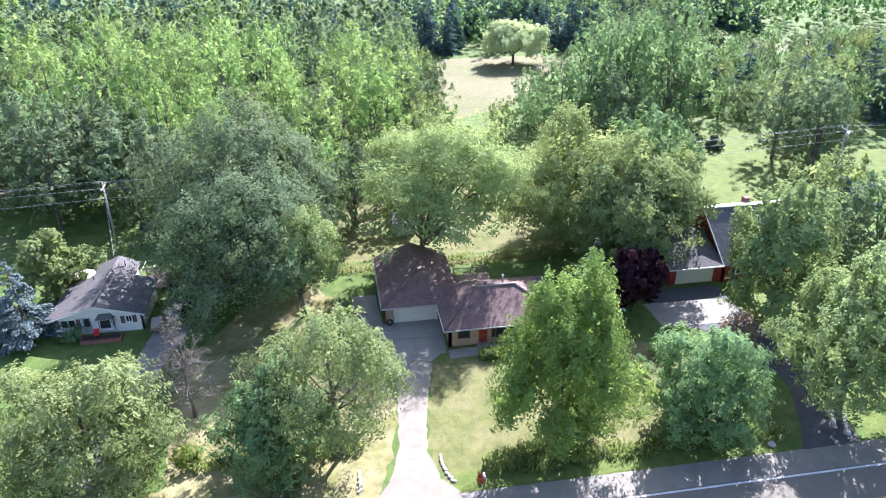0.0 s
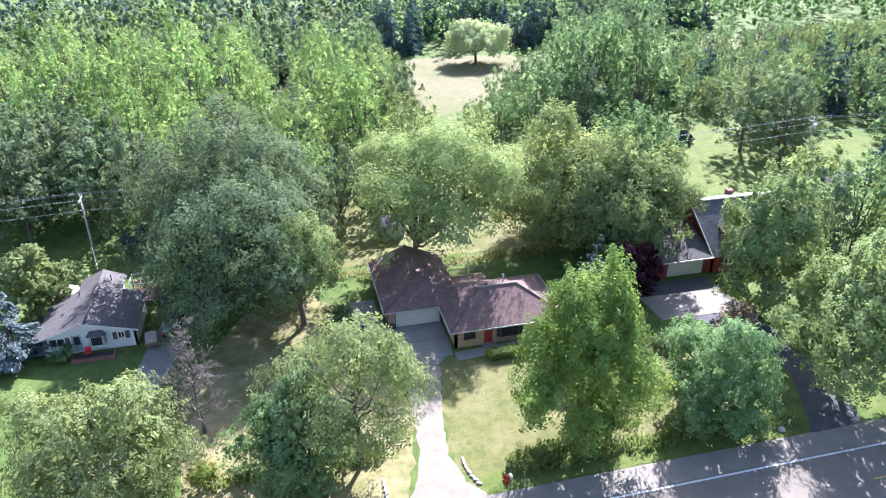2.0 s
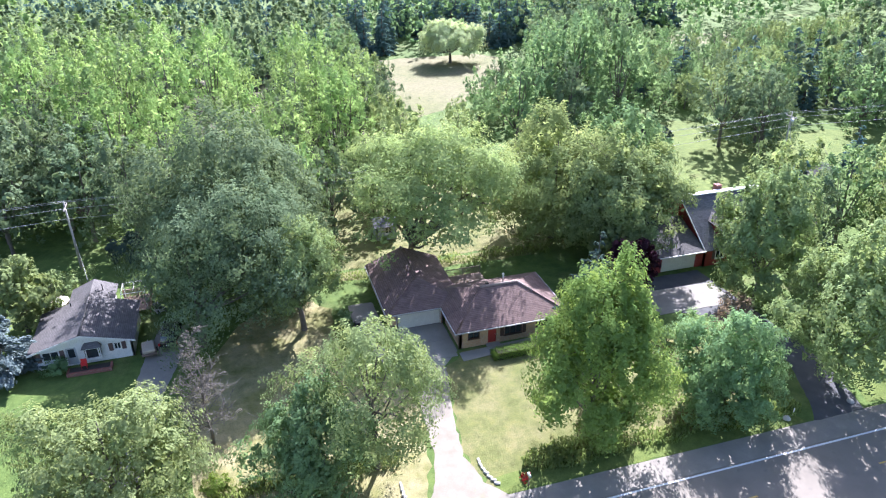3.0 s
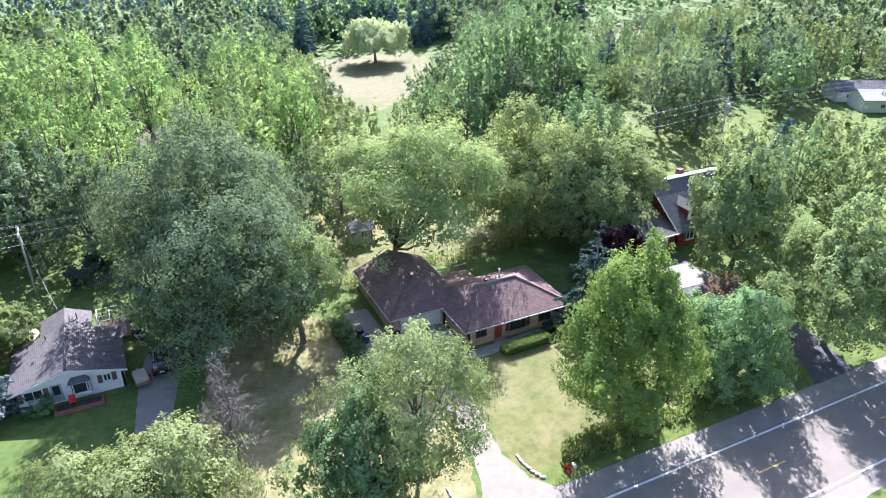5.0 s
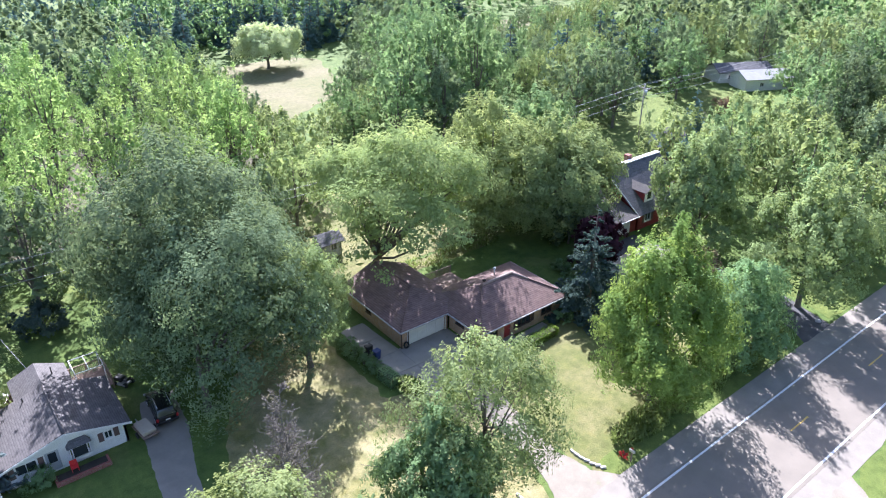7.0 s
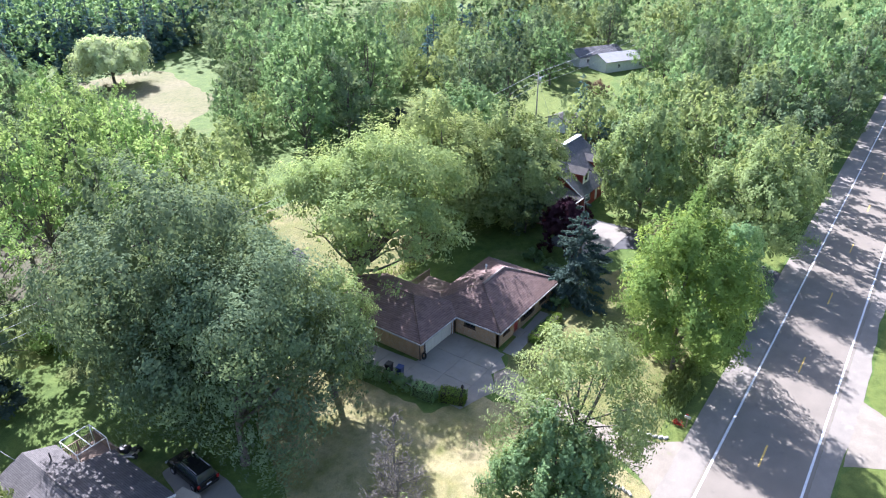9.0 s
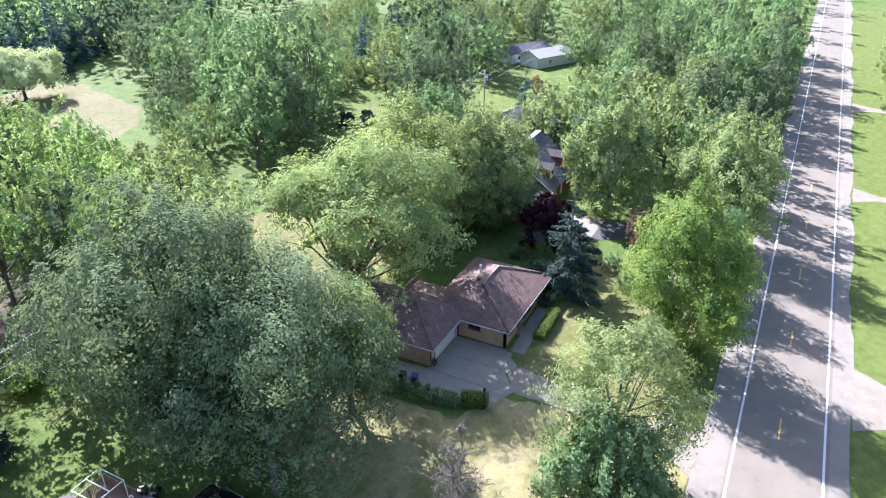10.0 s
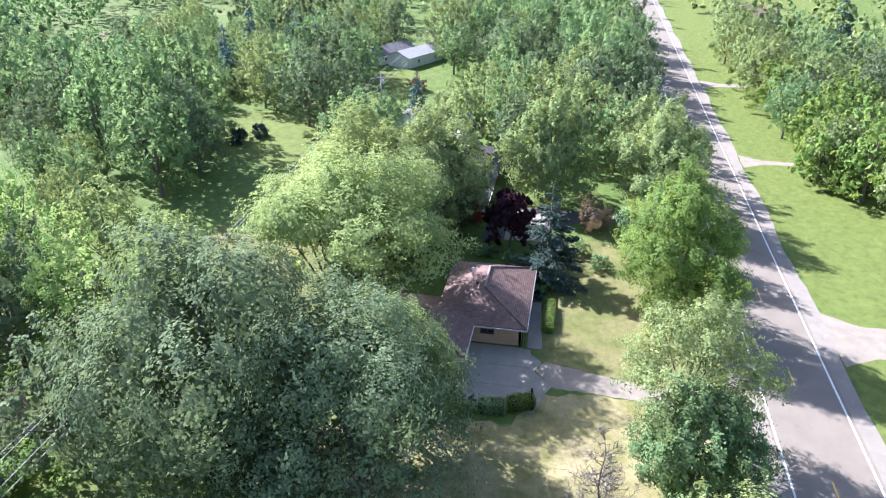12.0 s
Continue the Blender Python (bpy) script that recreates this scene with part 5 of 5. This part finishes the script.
for i, (x, y, w) in enumerate(((-11.0, 46.9, 2.0), (-8.6, 46.9, 1.6), (-4.8, 47.0, 1.9), (-2.6, 47.1, 1.6))):
    shrub("low leafy shrub row between the young trees", (x, y), 0.9, 1.25, 1300, 0.18, HEDGE if i > 1 else MAPLE, 92 + i, stretch=w / 1.2, group="shrub row")
for i, (x, y) in enumerate(((28.0, 52.0), (31.5, 54.6), (27.2, 62.6), (28.6, 66.0))):
    shrub("shady shrub between the plots", (x, y), 1.5, 2.0, 1500, 0.24, MAPLE, 98 + i)


def weeds(name, label, spots, material, seed, tall=0.9):
    """Upright weed stalks with blades, as one unpicked mass."""
    rng = np.random.default_rng(seed)
    Ps, Ns, Ax = [], [], []
    for x, y, r, n in spots:
        a, q = rng.uniform(0, math.tau, n), r * np.sqrt(rng.uniform(0, 1, n))
        P = np.stack([x + q * np.cos(a), y + q * np.sin(a) * 0.6, rng.uniform(0.05, tall, n)], 1)
        Ps.append(P)
        Ns.append(rng.normal(size=(n, 3)) * [1, 1, 0.3])
        Ax.append(np.tile([0, 0, 1.0], (n, 1)))
    V, F = leaf_quads(np.concatenate(Ps), np.concatenate(Ns), 0.42, rng, 0.34, np.concatenate(Ax))
    return tagged(quads_mesh(name, V, F, material), label, "weeds", kind="stuff")


weeds("weeds", "tall rank weeds round the foot of the front maple", [(14.6, 42.6, 2.6, 1500), (12.0, 42.6, 2.0, 700), (18.4, 42.4, 1.8, 600)], WEED, 5)
weeds("weeds", "tall weeds along the drainage ditch", [(x, 42.4 + 0.4 * math.sin(x), 1.6, 260) for x in range(22, 37, 2)], WEED, 6, 0.7)
weeds("weeds", "weeds along the young trees", [(x, 46.4, 1.4, 260) for x in range(-13, 1, 2)], WEED, 7, 0.7)
weeds("weeds", "rough grass along the woods and fence line", [(x, 78.6 + 0.8 * math.sin(x * 1.3), 1.8, 160) for x in range(-6, 30, 3)], WEED, 8, 0.7)


# ---- bare tree ----
def dead_tree(at, H, seed):
    t = thing("dead_tree", "bare dead grey tree with fine leafless twigs", "tree", (at[0], at[1], 0))
    rng = random.Random(seed)
    bm, twigs = bmesh.new(), bmesh.new()

    def grow(p, d, length, r, depth):
        q = p + d * length
        tube(twigs, [p, p.lerp(q, 0.5) + Vector((rng.uniform(-1, 1), rng.uniform(-1, 1), rng.uniform(-0.5, 1))) * length * 0.08, q], [r, r * 0.8, max(0.012, r * 0.5)], 3)
        if depth >= 3:
            return
        for _ in range((0, 6, 4)[depth]):
            side = Vector((rng.uniform(-1, 1), rng.uniform(-1, 1), rng.uniform(-0.3, 0.8))).normalized()
            grow(p.lerp(q, rng.uniform(0.25, 1.0)), (d * 0.8 + side * 0.9).normalized(), length * rng.uniform(0.35, 0.6), max(0.014, r * 0.55), depth + 1)

    leader = [Vector((0.12 * math.sin(k * 1.7), 0.12 * math.cos(k * 2.3), H * k / 8 - (0.2 if k == 0 else 0))) for k in range(9)]
    tube(bm, leader, [0.2, 0.15, 0.13, 0.11, 0.09, 0.07, 0.05, 0.035, 0.015], 7)
    for k in range(74):
        f = rng.uniform(0.16, 0.98)
        z = f * 8
        p = leader[int(z)].lerp(leader[min(8, int(z) + 1)], z - int(z))
        a = rng.uniform(0, math.tau)
        grow(p, Vector((math.cos(a), math.sin(a), rng.uniform(0.1, 0.9))).normalized(), (1.15 - f) * rng.uniform(1.6, 3.0) + 0.3, 0.032, 1)
    part("trunk", bm, DEADWOOD, t)
    part("branchwork", twigs, DEADWOOD, t)
    return t


dead_tree((-14.8, 53.0), 11.8, 4)


# ---- utility poles and cables ----
def utility_pole(at, H, arm_turn):
    p = thing("utility_pole", "weathered timber utility pole with crossarm and insulators", "utility pole", (at[0], at[1], ground_z(at[1])), arm_turn, "utility poles")
    part("pole", tubed([(0, 0, -0.3), (0, 0, H)], [0.15, 0.1], 10), POLE, p)
    part("crossarm", boxed(-0.06, 0.06, -1.2, 1.2, H - 0.75, H - 0.6, bevel=0.01), POLE, p)
    for y in (-1.1, 0.0, 1.1):
        z = H - 0.6 if y else H
        part("insulator", tubed([(0, y, z), (0, y, z + 0.1), (0, y, z + 0.2)], [0.05, 0.07, 0.03], 8), WHITE, p)
    return p


POLES = [(-120, 90.5, 10.0), (-30.6, 91.2, 9.3), (78.4, 93.4, 10.3), (175, 95, 10.5)]
for x, y, H in POLES[1:3]:
    utility_pole((x, y), H, 1.2)
part("transformer", tubed([(78.4, 93.0, 8.2), (78.4, 93.0, 9.1)], [0.24, 0.24], 10), STEEL, bpy.data.objects["utility_pole.001"]).matrix_parent_inverse = bpy.data.objects["utility_pole.001"].matrix_basis.inverted()


def cable(name, a, b, sag, r, label):
    pts = [Vector(a).lerp(Vector(b), i / 16) - Vector((0, 0, sag * 4 * (i / 16) * (1 - i / 16))) for i in range(17)]
    return tagged(part(name, tubed(pts, [r] * 17, 5), CABLE), label, "cable", "overhead cables")


for (x0, y0, h0), (x1, y1, h1) in zip(POLES, POLES[1:]):
    for dy, dz in ((-1.1, -0.4), (0.0, 0.2), (1.1, -0.4)):
        cable("power_line", (x0, y0 + dy, ground_z(y0) + h0 + dz), (x1, y1 + dy, ground_z(y1) + h1 + dz), 1.1, 0.02, "thin grey overhead power line between poles")
    cable("telephone_line", (x0, y0, ground_z(y0) + h0 - 2.2), (x1, y1, ground_z(y1) + h1 - 2.2), 1.3, 0.026, "grey telephone cable below the power lines")
cable("service_drop", (-30.6, 91.2, 8.6), (-27.6, 80.1, 3.5), 0.4, 0.02, "thin service cable from pole to house")
cable("guy_wire", (78.4, 93.4, 8.8), (76.0, 88.0, -0.1), 0.0, 0.02, "steel guy wire anchoring the pole")


# ---- vehicles ----
def extrude_profile(pts, half):
    """A body from its side outline, with tucked-in upper sides."""
    bm = bmesh.new()
    hi = max(z for _, z in pts)
    sides = []
    for s in (-1, 1):
        sides.append([bm.verts.new((s * half * (1 - 0.16 * max(0.0, z - 0.95) / max(0.01, hi - 0.95)), y, z)) for y, z in pts])
    n = len(pts)
    for i in range(n):
        bm.faces.new((sides[0][i], sides[0][(i + 1) % n], sides[1][(i + 1) % n], sides[1][i]))
    bm.faces.new(sides[0][::-1])
    bm.faces.new(sides[1])
    bmesh.ops.recalc_face_normals(bm, faces=bm.faces)
    bmesh.ops.bevel(bm, geom=bm.edges[:], offset=0.05, segments=2, affect="EDGES", profile=0.5, clamp_overlap=True)
    for f in bm.faces:
        f.smooth = True
    return bm


def suv(label, at, turn, paint):
    c = thing("suv", label, "car", at, turn, "parked cars")
    part("body", extrude_profile([(-2.25, 0.35), (2.25, 0.35), (2.28, 0.75), (2.1, 1.0), (1.1, 1.08), (-2.25, 1.08), (-2.3, 0.7)], 0.92), paint, c)
    cab = part("cabin", extrude_profile([(1.2, 1.05), (0.5, 1.62), (0.2, 1.7), (-1.9, 1.68), (-2.2, 1.05)], 0.82), GLASS, c, "dark tinted glass cabin")
    part("roof", boxed(-0.66, 0.66, -1.95, 0.35, 1.69, 1.74, bevel=0.02), paint, c)
    for x in (-0.6, 0.6):
        part("roof_rail", tubed([(x, -1.8, 1.79), (x, 0.2, 1.79)], [0.025, 0.025], 6), STEEL, c)
    for x in (-0.86, 0.86):
        part("tail_light", boxed(x - 0.1, x + 0.1, -2.34, -2.24, 0.75, 1.05, bevel=0.02), LAMP_RED, c)
        part("headlight", boxed(x - 0.16, x + 0.12, 2.16, 2.27, 0.72, 0.88, bevel=0.02), STEEL, c)
        part("mirror", boxed(x * 1.16 - 0.1, x * 1.16 + 0.1, 0.75, 0.9, 1.05, 1.2, bevel=0.02), paint, c)
        for y in (-1.45, 1.42):
            w = part("wheel", tubed([(x - 0.1, y, 0.35), (x + 0.1, y, 0.35)], [0.35, 0.35], 18), RUBBER, c)
            part("rim", tubed([(x - 0.112, y, 0.35), (x + 0.112, y, 0.35)], [0.2, 0.2], 12), STEEL, w)
    part("bumper", boxed(-0.9, 0.9, -2.36, -2.26, 0.42, 0.66, bevel=0.03), BLACK_PLASTIC, c)
    part("number_plate", boxed(-0.2, 0.2, -2.385, -2.365, 0.72, 0.84), WHITE, c)
    return c


suv("black sport utility vehicle parked on the grey driveway", (-18.9, 71.0, 0.03), -4, CAR_BLACK)

tr = thing("utility_trailer", "small covered utility trailer parked beside the car", "trailer", (-21.0, 68.9, 0.03), 8)
part("deck_bed", boxed(-0.7, 0.7, -1.2, 1.2, 0.45, 0.55), DECK, tr)
bm = boxed(-0.62, 0.62, -1.0, 1.0, 0.55, 0.95, bevel=0.14)
part("cover", bm, WICKER, tr, "tan canvas cover")
for x in (-0.78, 0.78):
    part("wheel", tubed([(x - 0.07, 0, 0.28), (x + 0.07, 0, 0.28)], [0.28, 0.28], 16), RUBBER, tr)
part("drawbar", tubed([(0, 1.2, 0.48), (0, 2.0, 0.42)], [0.035, 0.035], 6), STEEL, tr)
part("stand", tubed([(0, 1.9, 0.0), (0, 1.9, 0.44)], [0.03, 0.03], 6), STEEL, tr)

# ---- white house yard ----
pdk = thing("rear_deck", "weathered wooden rear deck with slatted railings", "deck", (-24.5, 77.2, 0))
for i in range(18):
    part("board", boxed(0.0, 3.2, i * 0.2, i * 0.2 + 0.19, 0.5, 0.54), DECK, pdk)
for x, y in ((0.06, 3.55), (1.6, 3.55), (3.14, 3.55), (3.14, 1.8), (3.14, 0.1)):
    part("post", boxed(x - 0.06, x + 0.06, y - 0.06, y + 0.06, 0, 1.55), DECK, pdk)
part("rail", boxed(0, 3.2, 3.5, 3.6, 1.45, 1.52), DECK, pdk)
part("rail", boxed(3.09, 3.19, 0.1, 3.49, 1.45, 1.52), DECK, pdk)
for i in range(20):
    part("baluster", boxed(0.12 + i * 0.152, 0.2 + i * 0.152, 3.53, 3.57, 0.54, 1.45), DECK, pdk)
    part("baluster", boxed(3.12, 3.16, 0.16 + i * 0.167, 0.24 + i * 0.167, 0.54, 1.45), DECK, pdk)
gz = thing("pergola_frame", "open white metal canopy frame standing on the deck", "pergola", (-24.2, 77.9, 0.54))
for x in (0.0, 2.5):
    for y in (0.0, 2.6):
        part("post", tubed([(x, y, 0), (x, y, 2.0)], [0.04, 0.04], 6), WHITE, gz)
for a, b in (((0, 0), (2.5, 0)), ((2.5, 0), (2.5, 2.6)), ((2.5, 2.6), (0, 2.6)), ((0, 2.6), (0, 0)), ((1.25, 0), (1.25, 2.6))):
    part("beam", tubed([(*a, 2.0), (*b, 2.0)], [0.045, 0.045], 6), WHITE, gz)
sdk = thing("side_deck", "small wooden side deck with solid railing", "deck", (-32.6, 77.0, 0))
for i in range(16):
    part("board", boxed(0.0, 3.4, i * 0.2, i * 0.2 + 0.19, 0.4, 0.44), DECK, sdk)
for d in ((0, 0.08, 0, 3.2), (0.09, 3.4, 3.12, 3.2)):
    part("railing_panel", boxed(*d, 0.44, 1.4), DECK, sdk)
um = thing("patio_umbrella", "faded pink and white canvas patio umbrella", "umbrella", (-30.9, 78.6, 0.44))
part("pole", tubed([(0, 0, 0), (0, 0, 2.4)], [0.03, 0.03], 8), WHITE, um)
for k in range(8):
    bm = bmesh.new()
    a0, a1 = k * math.tau / 8, (k + 1) * math.tau / 8
    for off in (0.0, 0.015):
        v = [bm.verts.new(p) for p in ((0, 0, 2.4 + off), (1.35 * math.cos(a0), 1.35 * math.sin(a0), 1.92 + off), (1.35 * math.cos(a1), 1.35 * math.sin(a1), 1.92 + off))]
        bm.faces.new(v)
    part("canopy_panel", bm, FABRIC if k % 2 else WHITE, um)
pl = thing("brick_planter", "low red-brown brick planter before the white house", "planter", (-28.6, 66.9, 0))
for d in ((0, 4.2, 0, 0.2), (0, 0.2, 0.21, 1.1), (4.0, 4.2, 0.21, 1.1)):
    part("side_wall", boxed(*d, 0, 0.42, bevel=0.02), BRICK_RED, pl)
part("soil", boxed(0.21, 3.99, 0.21, 1.1, 0.0, 0.34), MULCH, pl)
ch = thing("garden_chair", "bright red plastic garden chair by the door", "chair", (-27.0, 67.7, 0.34))
part("seat", boxed(-0.28, 0.28, -0.25, 0.25, 0.38, 0.43, bevel=0.015), RED_PLASTIC, ch)
part("backrest", boxed(-0.28, 0.28, 0.2, 0.26, 0.44, 0.95, bevel=0.02), RED_PLASTIC, ch)
for x in (-0.24, 0.24):
    for y in (-0.2, 0.2):
        part("leg", tubed([(x, y, 0), (x, y, 0.4)], [0.025, 0.025], 6), RED_PLASTIC, ch)
    part("armrest", boxed(x - 0.05, x + 0.05, -0.22, 0.19, 0.6, 0.64, bevel=0.01), RED_PLASTIC, ch)
mw = thing("riding_mower", "dark riding lawn mower parked in the shade", "mower", (-20.4, 77.2, 0), 30)
part("hood", boxed(-0.35, 0.35, 0.1, 1.0, 0.35, 0.8, bevel=0.08), BLACK_PLASTIC, mw)
part("seat", boxed(-0.25, 0.25, -0.6, -0.1, 0.6, 0.72, bevel=0.04), BLACK_PLASTIC, mw)
part("backrest", boxed(-0.25, 0.25, -0.68, -0.61, 0.68, 1.0, bevel=0.02), BLACK_PLASTIC, mw)
part("deck_cover", boxed(-0.55, 0.55, -0.5, 0.5, 0.15, 0.34, bevel=0.04), STEEL, mw)
for x in (-0.42, 0.42):
    for y, r in ((-0.5, 0.26), (0.75, 0.18)):
        part("wheel", tubed([(x - 0.08, y, r), (x + 0.08, y, r)], [r, r], 14), RUBBER, mw)


# ---- brick house yard ----
def wheelie_bin(label, at, turn, material):
    b = thing("wheelie_bin", label, "bin", at, turn, "bins beside the garage")
    bm = bmesh.new()
    vs = [bm.verts.new(p) for p in ((-0.24, -0.26, 0.06), (0.24, -0.26, 0.06), (0.24, 0.26, 0.06), (-0.24, 0.26, 0.06), (-0.3, -0.34, 1.0), (0.3, -0.34, 1.0), (0.3, 0.34, 1.0), (-0.3, 0.34, 1.0))]
    for f in ((3, 2, 1, 0), (4, 5, 6, 7), (0, 1, 5, 4), (1, 2, 6, 5), (2, 3, 7, 6), (3, 0, 4, 7)):
        bm.faces.new([vs[i] for i in f])
    part("body", bm, material, b)
    part("lid", boxed(-0.32, 0.32, -0.37, 0.36, 1.005, 1.07, bevel=0.03), material, b)
    for x in (-0.24, 0.24):
        part("wheel", tubed([(x - 0.04, 0.3, 0.12), (x + 0.04, 0.3, 0.12)], [0.12, 0.12], 12), RUBBER, b)
    part("handle", tubed([(-0.25, 0.42, 0.95), (0.25, 0.42, 0.95)], [0.02, 0.02], 6), material, b)
    return b


wheelie_bin("dark blue plastic wheelie bin with closed lid", (0.9, 65.5, 0.05), 100, BLUE_PLASTIC)
wheelie_bin("black plastic wheelie bin with closed lid", (0.7, 66.7, 0.05), 95, BLACK_PLASTIC)
ty = thing("old_tyre", "black rubber tyre leaning against the garage corner", "tyre", (4.35, 65.12, 0.05))
bm = bmesh.new()
for k in range(20):
    a0, a1 = k * math.tau / 20, (k + 1) * math.tau / 20
    ring = []
    for a in (a0, a1):
        ring.append([bm.verts.new(((0.27 + 0.09 * math.cos(q)) * math.cos(a), 0.09 * math.sin(q) + 0.06 + 0.1 * math.sin(a), 0.36 + (0.27 + 0.09 * math.cos(q)) * math.sin(a))) for q in [j * math.tau / 8 for j in range(8)]])
    for j in range(8):
        bm.faces.new((ring[0][j], ring[0][(j + 1) % 8], ring[1][(j + 1) % 8], ring[1][j]))
bmesh.ops.remove_doubles(bm, verts=bm.verts, dist=0.001)
part("tread", bm, RUBBER, ty)
lp = thing("lamp_post", "short black garden lamp post at the hedge end", "lamp post", (1.0, 58.3, 0))
part("post", tubed([(0, 0, 0), (0, 0, 1.75)], [0.06, 0.045], 8), BLACK_PLASTIC, lp)
part("lantern", boxed(-0.11, 0.11, -0.11, 0.11, 1.76, 2.05, bevel=0.02), BLACK_PLASTIC, lp)
part("finial", tubed([(0, 0, 2.05), (0, 0, 2.2)], [0.1, 0.01], 8), BLACK_PLASTIC, lp)
mb = thing("mailbox", "grey roadside mailbox with red flag on a timber post", "mailbox", (9.7, 40.5, 0))
part("post", boxed(-0.05, 0.05, -0.05, 0.05, 0, 1.05, bevel=0.01), DECK, mb)
part("box", boxed(-0.1, 0.1, -0.28, 0.28, 1.06, 1.3, bevel=0.06), STEEL, mb)
part("flag", boxed(0.105, 0.125, 0.0, 0.2, 1.2, 1.38), RED_PLASTIC, mb)
shrub("clump of red flowers round the mailbox post", (9.7, 41.2), 0.5, 0.55, 400, 0.12, foliage("red_petals", (0.3, 0.03, 0.03), (0.5, 0.08, 0.06), (0.5, 0.05, 0.05), 0.3), 111, "flower_clump")
for side, pts in ((1, [(6.75, 44.3), (6.72, 43.8), (6.78, 43.3), (6.88, 42.8), (7.0, 42.3), (7.18, 41.85), (7.36, 41.45)]), (-1, [(-0.2, 43.6), (-0.24, 43.1), (-0.24, 42.6), (-0.22, 42.1), (-0.3, 41.6)])):
    eg = thing("edging_row", "curved row of pale edging stones beside the drive", "edging", (pts[0][0], pts[0][1], 0))
    for i, (x, y) in enumerate(pts):
        o = part("stone", boxed(-0.11, 0.11, -0.24, 0.24, -0.05, 0.16 + 0.03 * (i % 2), bevel=0.04), STONE, eg)
        o.matrix_basis = pose(x - pts[0][0], y - pts[0][1], 0, 0, 0, 10 * i * side)
sg = thing("marker_post", "small white reflector post beside the drive", "post", (36.2, 41.2, 0))
part("stake", boxed(-0.05, 0.05, -0.03, 0.03, 0, 0.9, bevel=0.01), WHITE, sg)
for i, (x, y) in enumerate(((42.8, 41.2), (35.4, 41.0))):
    b = thing("boulder", "pale rounded boulder beside the driveway mouth", "boulder", (x, y, 0.1), 40 * i, "boulders")
    bm = bmesh.new()
    bmesh.ops.create_icosphere(bm, subdivisions=2, radius=0.35)
    for v in bm.verts:
        v.co *= 1 + 0.25 * noise.noise(v.co * 3 + Vector((i, 0, 0)))
        v.co.z *= 0.7
    part("stone", bm, STONE, b)


# ---- far buildings ----
def far_house(name, label, at, turn, L, W, h, rise, wall_mat, roof_mat, door=False, windows=3):
    b = thing(name, label, "house" if "house" in name else "shed", (at[0], at[1], ground_z(at[1])), turn)
    bm = bmesh.new()
    ops = [(L * (i + 0.6) / windows - 0.5, L * (i + 0.6) / windows + 0.5, 0.9, 1.9) for i in range(windows)]
    wall(bm, (0, 0), (L, 0), -0.3, h, 0.2, ops)
    wall(bm, (L, 0), (L, W), -0.3, h, 0.2)
    wall(bm, (L, W), (0, W), -0.3, h, 0.2)
    wall(bm, (0, W), (0, 0), -0.3, h, 0.2)
    part("wall", bm, wall_mat, b)
    for x in (0.0, L - 0.2):
        bm = bmesh.new()
        v = [bm.verts.new(p) for p in ((x, 0.01, h), (x, W - 0.01, h), (x, W / 2, h + rise * 0.92), (x + 0.2, 0.01, h), (x + 0.2, W - 0.01, h), (x + 0.2, W / 2, h + rise * 0.92))]
        for f in ((0, 1, 2), (5, 4, 3), (0, 3, 4, 1), (1, 4, 5, 2), (2, 5, 3, 0)):
            bm.faces.new([v[i] for i in f])
        part("gable", bm, wall_mat, b)
    part("roof", roofed([[(-0.4, -0.5, h - 0.05), (L + 0.4, -0.5, h - 0.05), (L + 0.4, W / 2, h + rise), (-0.4, W / 2, h + rise)], [(-0.4, W / 2, h + rise), (L + 0.4, W / 2, h + rise), (L + 0.4, W + 0.5, h - 0.05), (-0.4, W + 0.5, h - 0.05)]], 0.14), roof_mat, b)
    for o in ops:
        window(b, (o[0], 0), (o[1], 0), o[2], o[3])
    return b


far_house("distant_house", "low white-sided house with a pale weathered roof beyond the lawn", (125.5, 99.5), -28, 13.5, 7, 2.8, 1.4, VINYL_WHITE, PALE_ROOF, windows=2)
far_house("distant_house", "dark-roofed house wing behind the white house", (128, 108), -28, 14, 7, 2.6, 1.5, VINYL_WHITE, SHINGLE_CHAR)
far_house("garden_shed", "small grey shed behind the utility pole", (76.5, 86.0), -10, 4.6, 4.2, 2.3, 1.1, VINYL_WHITE, SHINGLE_GREY, windows=1)
far_house("garden_shed", "weathered grey shed in the shade behind the garage", (7.2, 87.6), 0, 2.8, 2.6, 2.2, 0.8, SIDING_GREY, SHINGLE_CHAR, windows=1)
far_house("white_shed", "white-walled shed with a faded reddish roof", (-14.2, 103.6), -38, 6.0, 4.6, 2.4, 1.2, VINYL_WHITE, SHINGLE_BROWN, windows=1)
far_house("distant_house", "pale house with a dark red roof across the road", (209, -6), 80, 13, 9, 3.6, 2.6, VINYL_WHITE, SHINGLE_BROWN)
